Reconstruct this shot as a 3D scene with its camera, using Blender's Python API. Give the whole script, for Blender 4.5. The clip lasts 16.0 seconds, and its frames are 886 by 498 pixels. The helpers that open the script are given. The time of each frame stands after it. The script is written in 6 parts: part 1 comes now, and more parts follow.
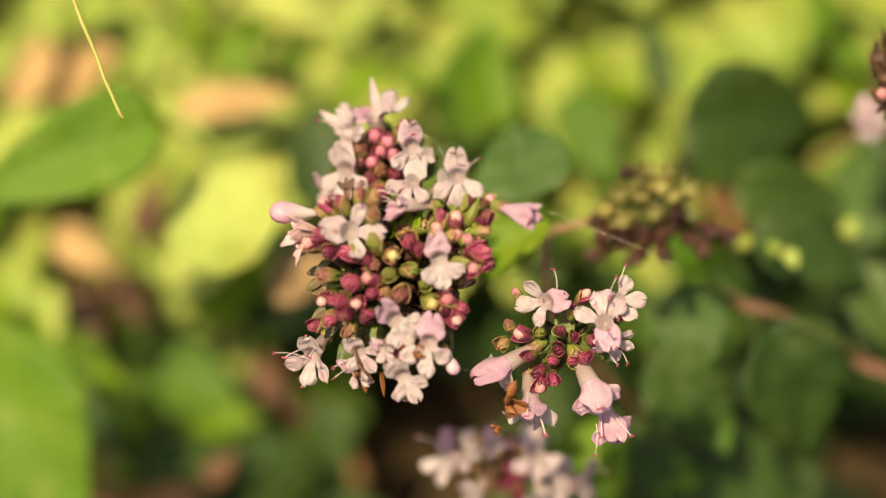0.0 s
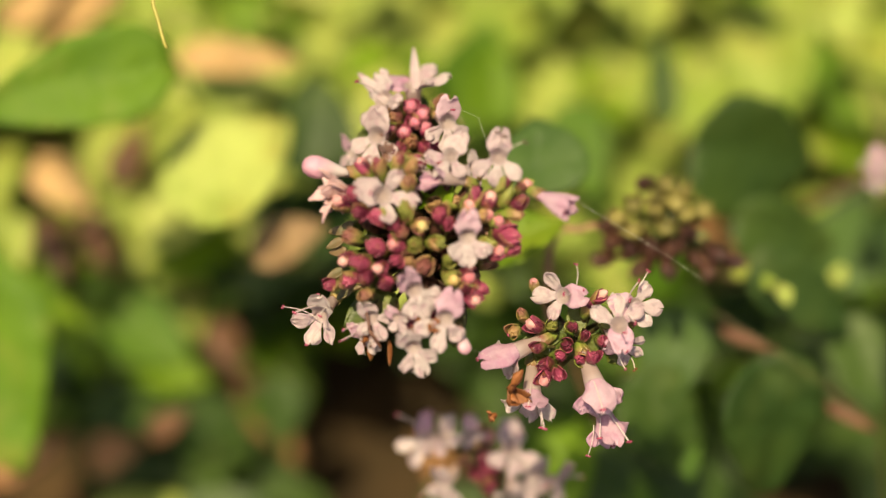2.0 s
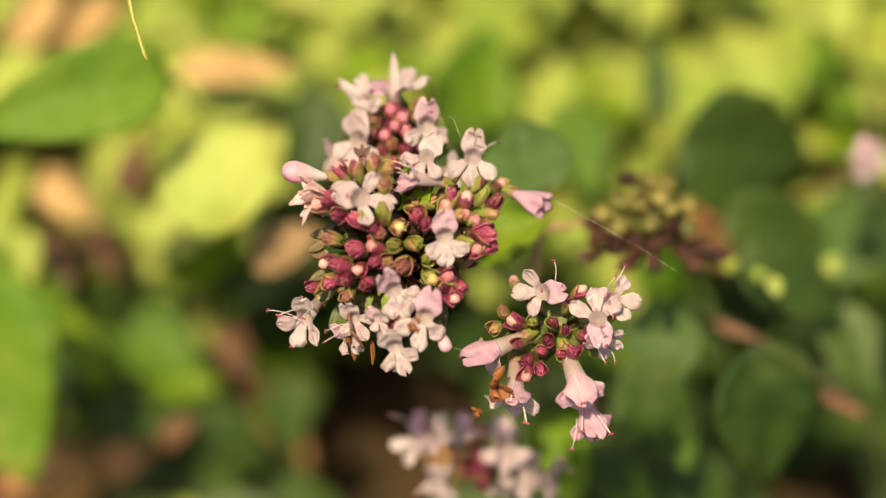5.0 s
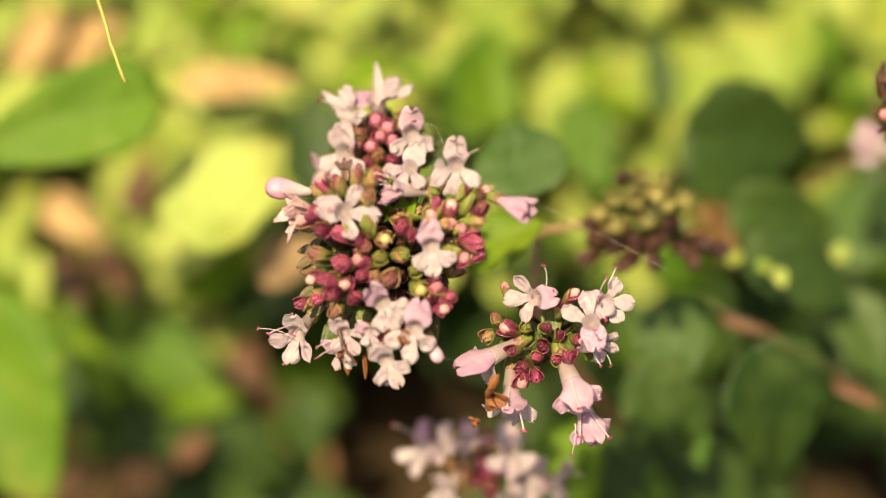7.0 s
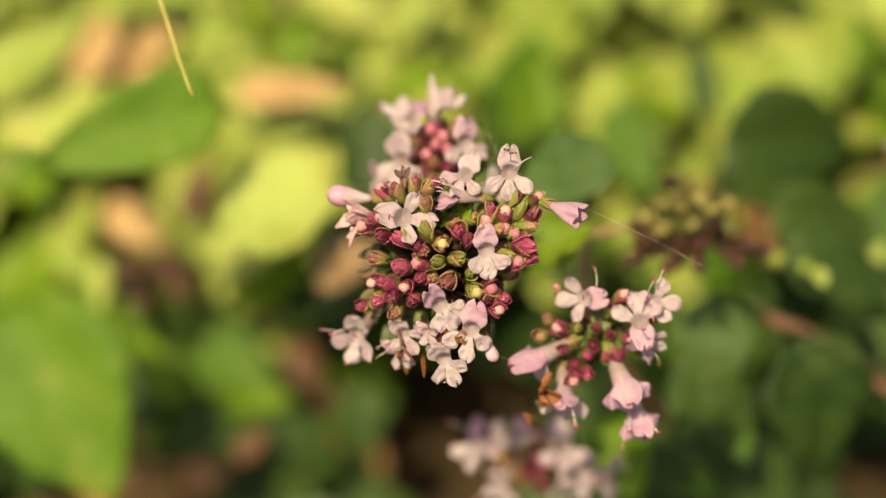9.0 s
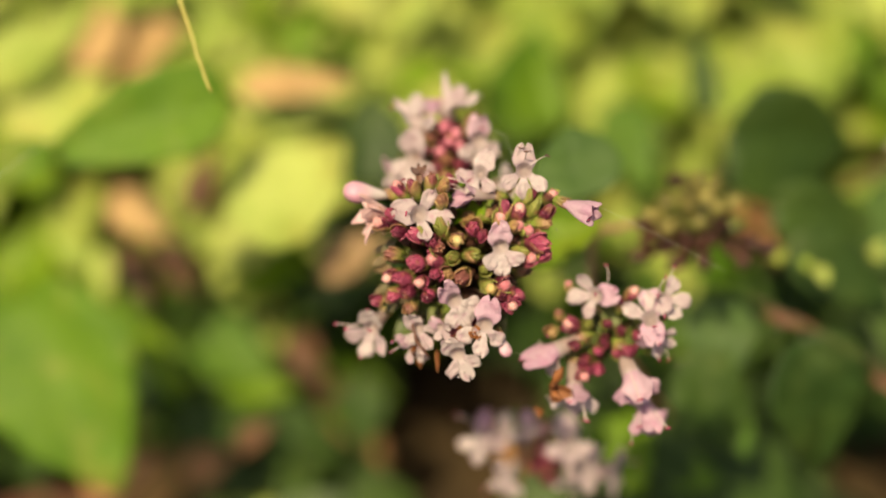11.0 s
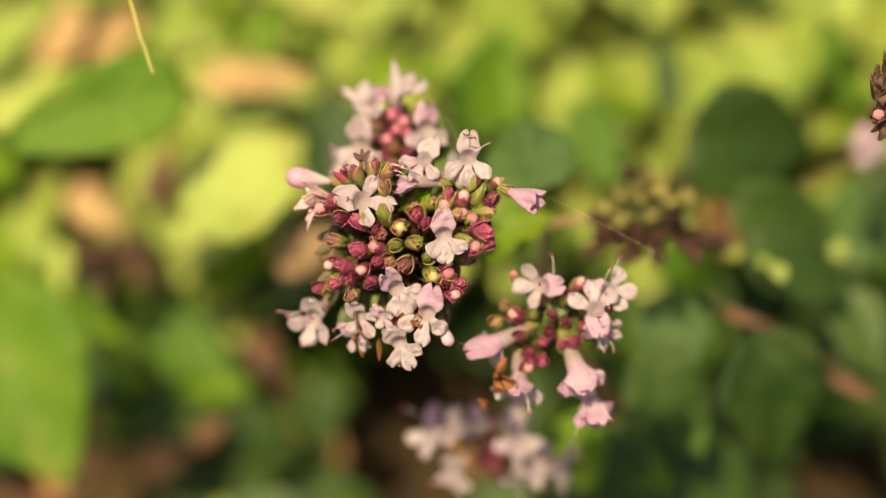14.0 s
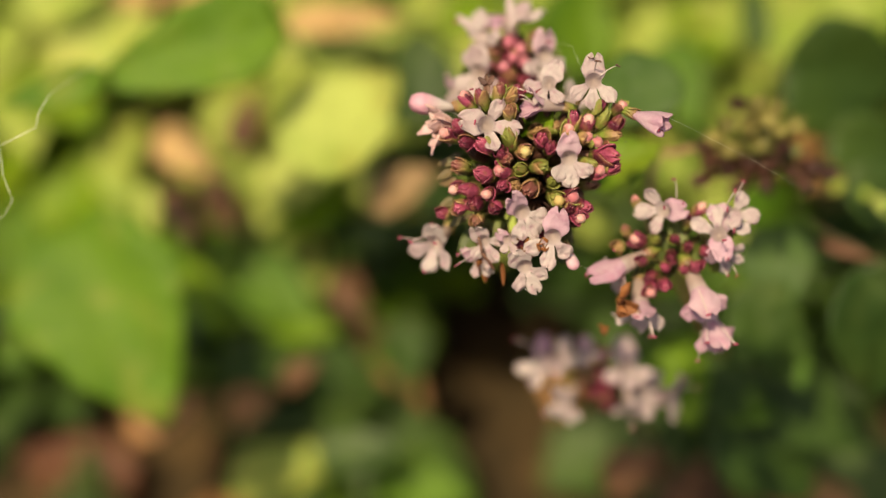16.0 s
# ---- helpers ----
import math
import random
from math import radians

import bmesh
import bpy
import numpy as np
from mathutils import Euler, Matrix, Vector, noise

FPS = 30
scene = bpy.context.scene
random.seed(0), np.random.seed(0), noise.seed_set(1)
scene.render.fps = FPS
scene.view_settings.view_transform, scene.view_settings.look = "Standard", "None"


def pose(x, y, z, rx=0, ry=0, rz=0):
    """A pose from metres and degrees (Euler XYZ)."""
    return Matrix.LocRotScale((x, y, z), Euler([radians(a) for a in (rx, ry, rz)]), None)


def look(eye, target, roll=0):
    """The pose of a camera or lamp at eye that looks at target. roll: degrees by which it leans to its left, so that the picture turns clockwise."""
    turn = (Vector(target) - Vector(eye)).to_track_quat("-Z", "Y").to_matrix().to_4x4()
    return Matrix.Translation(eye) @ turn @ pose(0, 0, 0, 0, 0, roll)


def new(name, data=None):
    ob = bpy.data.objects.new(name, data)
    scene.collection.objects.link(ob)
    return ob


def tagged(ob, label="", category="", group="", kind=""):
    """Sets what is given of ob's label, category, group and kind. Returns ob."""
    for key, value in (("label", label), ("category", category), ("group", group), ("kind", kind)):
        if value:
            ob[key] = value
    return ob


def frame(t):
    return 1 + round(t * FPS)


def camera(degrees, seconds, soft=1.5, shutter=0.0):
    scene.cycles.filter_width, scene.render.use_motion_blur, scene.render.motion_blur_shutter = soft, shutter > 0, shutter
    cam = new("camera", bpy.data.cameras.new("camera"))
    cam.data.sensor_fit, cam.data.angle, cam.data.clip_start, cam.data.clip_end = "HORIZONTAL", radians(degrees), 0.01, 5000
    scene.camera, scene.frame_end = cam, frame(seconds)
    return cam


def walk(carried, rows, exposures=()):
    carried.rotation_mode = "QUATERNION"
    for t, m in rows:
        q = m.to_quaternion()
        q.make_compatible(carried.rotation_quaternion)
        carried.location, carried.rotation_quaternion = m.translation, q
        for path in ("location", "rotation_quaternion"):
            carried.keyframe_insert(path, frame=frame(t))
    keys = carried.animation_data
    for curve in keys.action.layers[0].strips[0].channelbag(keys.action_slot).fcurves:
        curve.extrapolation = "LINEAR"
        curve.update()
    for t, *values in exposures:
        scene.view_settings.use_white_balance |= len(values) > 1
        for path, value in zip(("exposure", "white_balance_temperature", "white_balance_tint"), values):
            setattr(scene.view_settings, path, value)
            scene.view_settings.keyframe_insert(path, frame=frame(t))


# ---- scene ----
MM = 0.001

# ---- camera ----
cam = camera(24.0, 16.0, soft=1.25)
cam.data.dof.use_dof = True
cam.data.dof.focus_distance = 0.2337
cam.data.dof.aperture_fstop = 8.0
PATH = [
    (0, pose(0.01507, -0.14751, 0.33905, 39.385, 7.234, -4.939)),
    (0.5, pose(0.00907, -0.14772, 0.33849, 39.430, 4.305, -2.509)),
    (1, pose(0.00645, -0.14831, 0.33912, 39.706, 1.596, -1.702)),
    (1.5, pose(0.00227, -0.14848, 0.33866, 39.700, -0.402, -0.827)),
    (2, pose(-0.00066, -0.14904, 0.33538, 40.171, -0.660, -0.380)),
    (2.5, pose(-0.00068, -0.15155, 0.33812, 39.912, 0.227, -0.227)),
    (3, pose(-0.00025, -0.15231, 0.33932, 40.013, 0.163, -0.122)),
    (3.5, pose(0.00152, -0.15256, 0.34071, 40.000, -0.000, 0.000)),
    (4, pose(0.00165, -0.15268, 0.33921, 40.335, -0.362, -0.125)),
    (6.5, pose(0.01520, -0.15003, 0.33746, 40.129, 4.357, -1.900)),
    (7, pose(0.01372, -0.14956, 0.33706, 40.105, 4.090, -1.878)),
    (7.5, pose(0.01469, -0.14955, 0.33679, 40.177, 4.510, -1.471)),
    (8, pose(0.01197, -0.14853, 0.33751, 39.931, 4.455, -1.860)),
    (8.5, pose(0.01031, -0.15438, 0.34689, 39.532, 4.443, -1.434)),
    (8.7, pose(0.01234, -0.15532, 0.34555, 40.114, 5.179, -1.476)),
    (10.8, pose(0.00876, -0.15655, 0.34817, 39.607, 4.288, -1.485)),
    (11, pose(0.00801, -0.15711, 0.34915, 39.763, 4.306, -1.536)),
    (11.5, pose(0.00686, -0.15629, 0.34666, 39.976, 4.266, -1.354)),
    (12, pose(0.00756, -0.15683, 0.34734, 39.996, 4.393, -1.208)),
    (12.5, pose(0.00525, -0.15672, 0.34451, 40.206, 3.767, -1.221)),
    (13, pose(0.00515, -0.15592, 0.34377, 40.092, 3.767, -1.004)),
    (13.5, pose(0.00695, -0.15680, 0.34778, 39.732, 3.903, -0.597)),
    (14, pose(0.01371, -0.15801, 0.34436, 40.264, 3.778, -1.094)),
    (14.5, pose(0.00771, -0.15742, 0.34278, 39.807, 3.247, -1.662)),
    (15, pose(0.00891, -0.15819, 0.34521, 39.600, 3.773, -0.991)),
    (15.5, pose(-0.00061, -0.16155, 0.34358, 39.603, 3.971, -0.990)),
    (16, pose(0.00050, -0.16221, 0.34176, 39.547, 4.206, -1.094)),
]
walk(cam, PATH, exposures=[(0, 0.72, 8350, 1), (3.5, 0.61, 8350, 1), (7, 0.89, 8350, 1), (8.5, 0.63, 8350, 1), (11, 0.56, 8350, 1), (12.5, 0.72, 8350, 1), (13.5, 0.65, 8350, 1), (14.5, 0.62, 8350, 1), (16, 0.44, 8350, 1)])

# ---- daylight ----
SUN_TO = Vector((-0.16, -0.34, 0.93)).normalized()
world = bpy.data.worlds.new("sky")
scene.world = world
world.use_nodes = True
wn = world.node_tree
sky = wn.nodes.new("ShaderNodeTexSky")
sky.sky_type = "NISHITA"
sky.sun_disc = False
sky.air_density, sky.dust_density = 0.7, 4.0
sky.sun_elevation = math.asin(SUN_TO.z)
sky.sun_rotation = math.atan2(SUN_TO.x, SUN_TO.y)
wn.links.new(sky.outputs[0], wn.nodes["Background"].inputs[0])
wn.nodes["Background"].inputs[1].default_value = 0.100
sun_data = bpy.data.lights.new("sun", "SUN")
sun_data.energy = 4.3
sun_data.angle = radians(0.53)
sun_data.color = (1.0, 0.87, 0.67)
sun = new("sun", sun_data)
sun.matrix_world = look(SUN_TO * 3, (0, 0, 0))


# ---- materials ----
def material(name, a, b, rough=0.5, scale=400.0, bump=0.2, through_light=0.0, spread=0.12, tint=None, tint_amount=0.5, sheen=0.0, coat=0.0, base_tint=None, base_at=(0.0, 0.001), gloss=0.5):
    """A surface that wanders between colours a and b in a coarse and a fine grain, varies from piece to piece, lets light
    through where it is thin, and may have spots of tint."""
    m = bpy.data.materials.new(name)
    m.use_nodes = True
    nt = m.node_tree
    n, link = nt.nodes, nt.links.new
    bsdf = n["Principled BSDF"]
    co = n.new("ShaderNodeTexCoord")
    info = n.new("ShaderNodeObjectInfo")
    shift = n.new("ShaderNodeVectorMath")
    shift.operation = "ADD"
    grow = n.new("ShaderNodeVectorMath")
    grow.operation = "SCALE"
    grow.inputs[3].default_value = 7.0
    comb = n.new("ShaderNodeCombineXYZ")
    for k in range(3):
        link(info.outputs["Random"], comb.inputs[k])
    link(comb.outputs[0], grow.inputs[0])
    link(co.outputs["Object"], shift.inputs[0])
    link(grow.outputs[0], shift.inputs[1])
    big = n.new("ShaderNodeTexNoise")
    big.inputs["Scale"].default_value = scale
    big.inputs["Detail"].default_value = 3
    fine = n.new("ShaderNodeTexNoise")
    fine.inputs["Scale"].default_value = scale * 6
    fine.inputs["Detail"].default_value = 4
    link(shift.outputs[0], big.inputs["Vector"])
    link(shift.outputs[0], fine.inputs["Vector"])
    ramp = n.new("ShaderNodeValToRGB")
    ramp.color_ramp.elements[0].position = 0.33
    ramp.color_ramp.elements[1].position = 0.68
    ramp.color_ramp.elements[0].color = (*a, 1)
    ramp.color_ramp.elements[1].color = (*b, 1)
    mixv = n.new("ShaderNodeMath")
    mixv.operation = "MULTIPLY_ADD"
    mixv.inputs[1].default_value = 0.35
    link(fine.outputs[0], mixv.inputs[0])
    off = n.new("ShaderNodeMath")
    off.operation = "MULTIPLY_ADD"
    off.inputs[1].default_value = 0.65
    off.inputs[2].default_value = 0.0
    link(big.outputs[0], off.inputs[0])
    piece = n.new("ShaderNodeMath")
    piece.operation = "MULTIPLY_ADD"
    piece.inputs[1].default_value = 2 * spread
    link(info.outputs["Random"], piece.inputs[0])
    sub = n.new("ShaderNodeMath")
    sub.operation = "SUBTRACT"
    sub.inputs[1].default_value = spread
    link(off.outputs[0], sub.inputs[0])
    link(sub.outputs[0], piece.inputs[2])
    link(piece.outputs[0], mixv.inputs[2])
    link(mixv.outputs[0], ramp.inputs[0])
    colour = ramp.outputs[0]
    if base_tint:
        sep = n.new("ShaderNodeSeparateXYZ")
        link(co.outputs["Object"], sep.inputs[0])
        rng = n.new("ShaderNodeMapRange")
        rng.inputs[1].default_value, rng.inputs[2].default_value = base_at
        rng.inputs[3].default_value, rng.inputs[4].default_value = 1, 0
        link(sep.outputs[2], rng.inputs[0])
        mb = n.new("ShaderNodeMix")
        mb.data_type = "RGBA"
        link(rng.outputs[0], mb.inputs[0])
        link(colour, mb.inputs[6])
        mb.inputs[7].default_value = (*base_tint, 1)
        colour = mb.outputs[2]
    if tint:
        spots = n.new("ShaderNodeTexNoise")
        spots.inputs["Scale"].default_value = scale * 1.7
        spots.inputs["Detail"].default_value = 1
        link(shift.outputs[0], spots.inputs["Vector"])
        sr = n.new("ShaderNodeMapRange")
        sr.inputs[1].default_value, sr.inputs[2].default_value = 0.55, 0.72
        sr.inputs[4].default_value = tint_amount
        link(spots.outputs[0], sr.inputs[0])
        mt = n.new("ShaderNodeMix")
        mt.data_type = "RGBA"
        link(sr.outputs[0], mt.inputs[0])
        link(colour, mt.inputs[6])
        mt.inputs[7].default_value = (*tint, 1)
        colour = mt.outputs[2]
    link(colour, bsdf.inputs["Base Color"])
    rr = n.new("ShaderNodeMapRange")
    rr.inputs[3].default_value, rr.inputs[4].default_value = rough - 0.1, min(1, rough + 0.12)
    link(fine.outputs[0], rr.inputs[0])
    link(rr.outputs[0], bsdf.inputs["Roughness"])
    bsdf.inputs["Sheen Weight"].default_value = sheen
    bsdf.inputs["Specular IOR Level"].default_value = gloss
    bsdf.inputs["Coat Weight"].default_value = coat
    bp = n.new("ShaderNodeBump")
    bp.inputs["Strength"].default_value = bump
    bp.inputs["Distance"].default_value = 0.15 / scale
    link(fine.outputs[0], bp.inputs["Height"])
    link(bp.outputs[0], bsdf.inputs["Normal"])
    if through_light:
        tr = n.new("ShaderNodeBsdfTranslucent")
        link(colour, tr.inputs[0])
        ms = n.new("ShaderNodeMixShader")
        ms.inputs[0].default_value = through_light
        link(bsdf.outputs[0], ms.inputs[1])
        link(tr.outputs[0], ms.inputs[2])
        link(ms.outputs[0], n["Material Output"].inputs[0])
    return m


PETAL_WHITE = material("petal_white", (0.565, 0.44, 0.49), (0.67, 0.59, 0.605), 0.48, 700, 0.6, 0.50, 0.12, tint=(0.54, 0.31, 0.42), tint_amount=0.55)
PETAL_BODY = material("petal_throat", (0.60, 0.48, 0.50), (0.69, 0.60, 0.61), 0.5, 350, 0.3, 0.62, 0.10, base_tint=(0.60, 0.47, 0.46), base_at=(-0.0012, -0.0001))
PETAL_BLUSH = material("petal_blush", (0.64, 0.29, 0.43), (0.72, 0.43, 0.55), 0.45, 350, 0.35, 0.35, 0.10, base_tint=(0.72, 0.64, 0.66), base_at=(-0.0010, 0.0012))
PETAL_PINK = material("petal_pink", (0.56, 0.33, 0.47), (0.68, 0.50, 0.60), 0.5, 450, 0.4, 0.46, 0.10, tint=(0.55, 0.22, 0.38), tint_amount=0.35)
PETAL_TIP = material("petal_tip_pink", (0.46, 0.13, 0.17), (0.70, 0.38, 0.36), 0.55, 500, 0.5, 0.15, 0.2, sheen=0.3)
PETAL_ROSE = material("petal_tip_rose", (0.44, 0.085, 0.165), (0.62, 0.24, 0.32), 0.5, 500, 0.5, 0.15, 0.2, sheen=0.3)
CALYX_MAROON = material("calyx_maroon", (0.085, 0.012, 0.028), (0.34, 0.060, 0.125), 0.28, 420, 0.6, 0.10, 0.16, tint=(0.26, 0.12, 0.05), base_tint=(0.14, 0.18, 0.035), base_at=(0.0003, 0.0012))
CALYX_MIXED = material("calyx_mixed", (0.19, 0.068, 0.062), (0.37, 0.235, 0.105), 0.40, 420, 0.6, 0.14, 0.18, tint=(0.22, 0.035, 0.05), base_tint=(0.19, 0.245, 0.045), base_at=(0.0003, 0.0018))
CALYX_GREEN = material("calyx_green", (0.14, 0.16, 0.032), (0.30, 0.30, 0.085), 0.36, 520, 0.5, 0.20, 0.12, tint=(0.24, 0.07, 0.06), tint_amount=0.8)
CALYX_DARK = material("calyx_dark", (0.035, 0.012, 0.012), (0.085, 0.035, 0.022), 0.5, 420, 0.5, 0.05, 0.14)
CALYX_OLIVE = material("calyx_olive", (0.10, 0.095, 0.022), (0.27, 0.235, 0.075), 0.5, 420, 0.5, 0.12, 0.14, tint=(0.12, 0.05, 0.02))
CALYX_DRIED = material("calyx_dried", (0.040, 0.018, 0.010), (0.13, 0.065, 0.035), 0.55, 420, 0.6, 0.05, 0.14)
CREAM = material("cream_tip", (0.46, 0.33, 0.13), (0.56, 0.45, 0.22), 0.6, 600, 0.5, 0.1)
BRACT = material("bract_green", (0.05, 0.075, 0.014), (0.13, 0.16, 0.03), 0.45, 300, 0.4, 0.25, 0.15, tint=(0.14, 0.05, 0.03))
STALK = material("stalk", (0.045, 0.055, 0.014), (0.12, 0.075, 0.035), 0.5, 300, 0.3, 0.0, 0.15)
STAMEN = material("stamen_white", (0.62, 0.50, 0.52), (0.70, 0.60, 0.60), 0.4, 400, 0.2, 0.2)
ANTHER = material("anther_crimson", (0.20, 0.02, 0.06), (0.34, 0.06, 0.12), 0.4, 900, 0.3)
ANTHER_DARK = material("anther_dark", (0.05, 0.02, 0.02), (0.14, 0.06, 0.04), 0.5, 900, 0.3)
WITHERED = material("withered_brown", (0.045, 0.019, 0.007), (0.15, 0.060, 0.020), 0.6, 500, 0.6, 0.1, 0.15)
RUST = material("withered_rust", (0.14, 0.045, 0.014), (0.30, 0.105, 0.034), 0.6, 500, 0.6, 0.15, 0.15)
WITHERED_PINK = material("withered_pink", (0.58, 0.34, 0.37), (0.76, 0.60, 0.61), 0.55, 450, 0.6, 0.25, 0.12, tint=(0.40, 0.15, 0.08))
DEW = material("dew", (0.9, 0.9, 0.9), (0.95, 0.95, 0.95), 0.12, 400, 0.0, 0.0, 0.0)
DEW.node_tree.nodes["Principled BSDF"].inputs["Transmission Weight"].default_value = 1.0
DEW.node_tree.nodes["Principled BSDF"].inputs["IOR"].default_value = 1.33
THREAD = material("spider_silk", (0.70, 0.72, 0.62), (0.82, 0.82, 0.74), 0.25, 900, 0.1)
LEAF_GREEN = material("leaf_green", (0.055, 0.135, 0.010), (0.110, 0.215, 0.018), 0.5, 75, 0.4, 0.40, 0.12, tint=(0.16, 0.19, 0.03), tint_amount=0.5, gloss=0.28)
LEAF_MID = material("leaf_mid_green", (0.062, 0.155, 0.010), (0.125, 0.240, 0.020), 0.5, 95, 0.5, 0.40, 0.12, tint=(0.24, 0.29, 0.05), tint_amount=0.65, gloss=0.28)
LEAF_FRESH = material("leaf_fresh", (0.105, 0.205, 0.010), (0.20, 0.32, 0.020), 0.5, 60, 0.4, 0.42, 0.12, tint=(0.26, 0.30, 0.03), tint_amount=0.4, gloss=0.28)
# darkened leaf green: the shade right of and below the heads is in this colour
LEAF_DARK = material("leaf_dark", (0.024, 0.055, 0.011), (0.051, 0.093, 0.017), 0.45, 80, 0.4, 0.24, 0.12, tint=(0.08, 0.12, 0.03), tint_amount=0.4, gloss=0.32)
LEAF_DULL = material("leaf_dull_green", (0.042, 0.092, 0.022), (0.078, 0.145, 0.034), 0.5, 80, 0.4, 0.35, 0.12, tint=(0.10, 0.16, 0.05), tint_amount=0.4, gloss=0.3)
# pale lime whose brightness includes the sunlight on the back of the bed
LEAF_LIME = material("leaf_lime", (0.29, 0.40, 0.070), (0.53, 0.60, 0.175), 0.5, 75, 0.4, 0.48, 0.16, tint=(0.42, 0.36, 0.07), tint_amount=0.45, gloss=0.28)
DRY_LEAF = material("dry_leaf", (0.22, 0.095, 0.034), (0.42, 0.215, 0.095), 0.65, 90, 0.6, 0.2, 0.15, tint=(0.16, 0.07, 0.03))
DRY_PALE = material("dry_leaf_pale", (0.42, 0.26, 0.11), (0.55, 0.37, 0.18), 0.65, 90, 0.6, 0.3, 0.1, tint=(0.34, 0.20, 0.07), gloss=0.3)
DRY_DULL = material("dry_leaf_dull", (0.20, 0.125, 0.065), (0.32, 0.21, 0.12), 0.7, 90, 0.6, 0.2, 0.1, tint=(0.14, 0.08, 0.04), gloss=0.25)
TWIG = material("twig_red_brown", (0.065, 0.022, 0.010), (0.15, 0.052, 0.022), 0.6, 250, 0.6, 0.0, 0.1)
STRAW = material("straw_yellow", (0.33, 0.31, 0.06), (0.46, 0.42, 0.12), 0.5, 250, 0.3, 0.25, 0.1)
SOIL = material("soil", (0.018, 0.012, 0.006), (0.052, 0.033, 0.015), 0.9, 45, 0.9, 0.0, 0.0, tint=(0.11, 0.064, 0.028), gloss=0.2)


# ---- shaping ----
def part(name, bm, mat, parent=None, label="", smooth=True):
    me = bpy.data.meshes.new(name)
    bm.to_mesh(me)
    bm.free()
    me.materials.append(mat)
    if smooth:
        me.polygons.foreach_set("use_smooth", [True] * len(me.polygons))
    ob = new(name, me)
    ob.parent = parent
    if label:
        tagged(ob, label)
    return ob


def aim(at, face, up=(0, 1, 0)):
    """The pose of a piece at a place, its z along face and its y near up."""
    z = Vector(face).normalized()
    y = Vector(up) - z * Vector(up).dot(z)
    if y.length < 1e-4:
        y = z.orthogonal()
    y.normalize()
    x = y.cross(z)
    m = Matrix((x, y, z)).transposed().to_4x4()
    m.translation = Vector(at)
    return m


def sheet(bm, surface, nu, nv, thick):
    """A closed thin sheet over surface(u, v), u and v from 0 to 1."""
    pts = [[Vector(surface(i / nu, j / nv)) for j in range(nv + 1)] for i in range(nu + 1)]
    top, low = [], []
    for i in range(nu + 1):
        a, b = [], []
        for j in range(nv + 1):
            du = pts[min(i + 1, nu)][j] - pts[max(i - 1, 0)][j]
            dv = pts[i][min(j + 1, nv)] - pts[i][max(j - 1, 0)]
            nrm = du.cross(dv)
            nrm = nrm.normalized() if nrm.length > 1e-14 else Vector((0, 0, 1))
            a.append(bm.verts.new(pts[i][j] + nrm * thick / 2))
            b.append(bm.verts.new(pts[i][j] - nrm * thick / 2))
        top.append(a)
        low.append(b)
    for i in range(nu):
        for j in range(nv):
            bm.faces.new((top[i][j], top[i + 1][j], top[i + 1][j + 1], top[i][j + 1]))
            bm.faces.new((low[i][j], low[i][j + 1], low[i + 1][j + 1], low[i + 1][j]))
    for i in range(nu):
        bm.faces.new((top[i][0], low[i][0], low[i + 1][0], top[i + 1][0]))
        bm.faces.new((top[i][nv], top[i + 1][nv], low[i + 1][nv], low[i][nv]))
    for j in range(nv):
        bm.faces.new((top[0][j], top[0][j + 1], low[0][j + 1], low[0][j]))
        bm.faces.new((top[nu][j], low[nu][j], low[nu][j + 1], top[nu][j + 1]))


def tube(bm, path, radii, sides=7):
    """A tapered round tube along points, with closed ends."""
    path = [Vector(p) for p in path]
    rings = []
    side = None
    for k, p in enumerate(path):
        d = (path[min(k + 1, len(path) - 1)] - path[max(k - 1, 0)]).normalized()
        side = d.orthogonal() if side is None else side - d * side.dot(d)
        side.normalize()
        other = d.cross(side)
        rings.append([bm.verts.new(p + (side * math.cos(2 * math.pi * s / sides) + other * math.sin(2 * math.pi * s / sides)) * radii[k]) for s in range(sides)])
    for a, b in zip(rings, rings[1:]):
        for s in range(sides):
            bm.faces.new((a[s], a[(s + 1) % sides], b[(s + 1) % sides], b[s]))
    bm.faces.new(rings[0][::-1])
    bm.faces.new(rings[-1])


def ball(bm, at, r, stretch=(1, 1, 1), seg=8, rows=6):
    bmesh.ops.create_uvsphere(bm, u_segments=seg, v_segments=rows, radius=r, matrix=Matrix.Translation(at) @ Matrix.Diagonal((*stretch, 1)))


def arc(a, b, sag, n=6):
    """Points from a to b that bow out by sag."""
    a, b, sag = Vector(a), Vector(b), Vector(sag)
    return [a.lerp(b, k / n) + sag * math.sin(math.pi * k / n) for k in range(n + 1)]


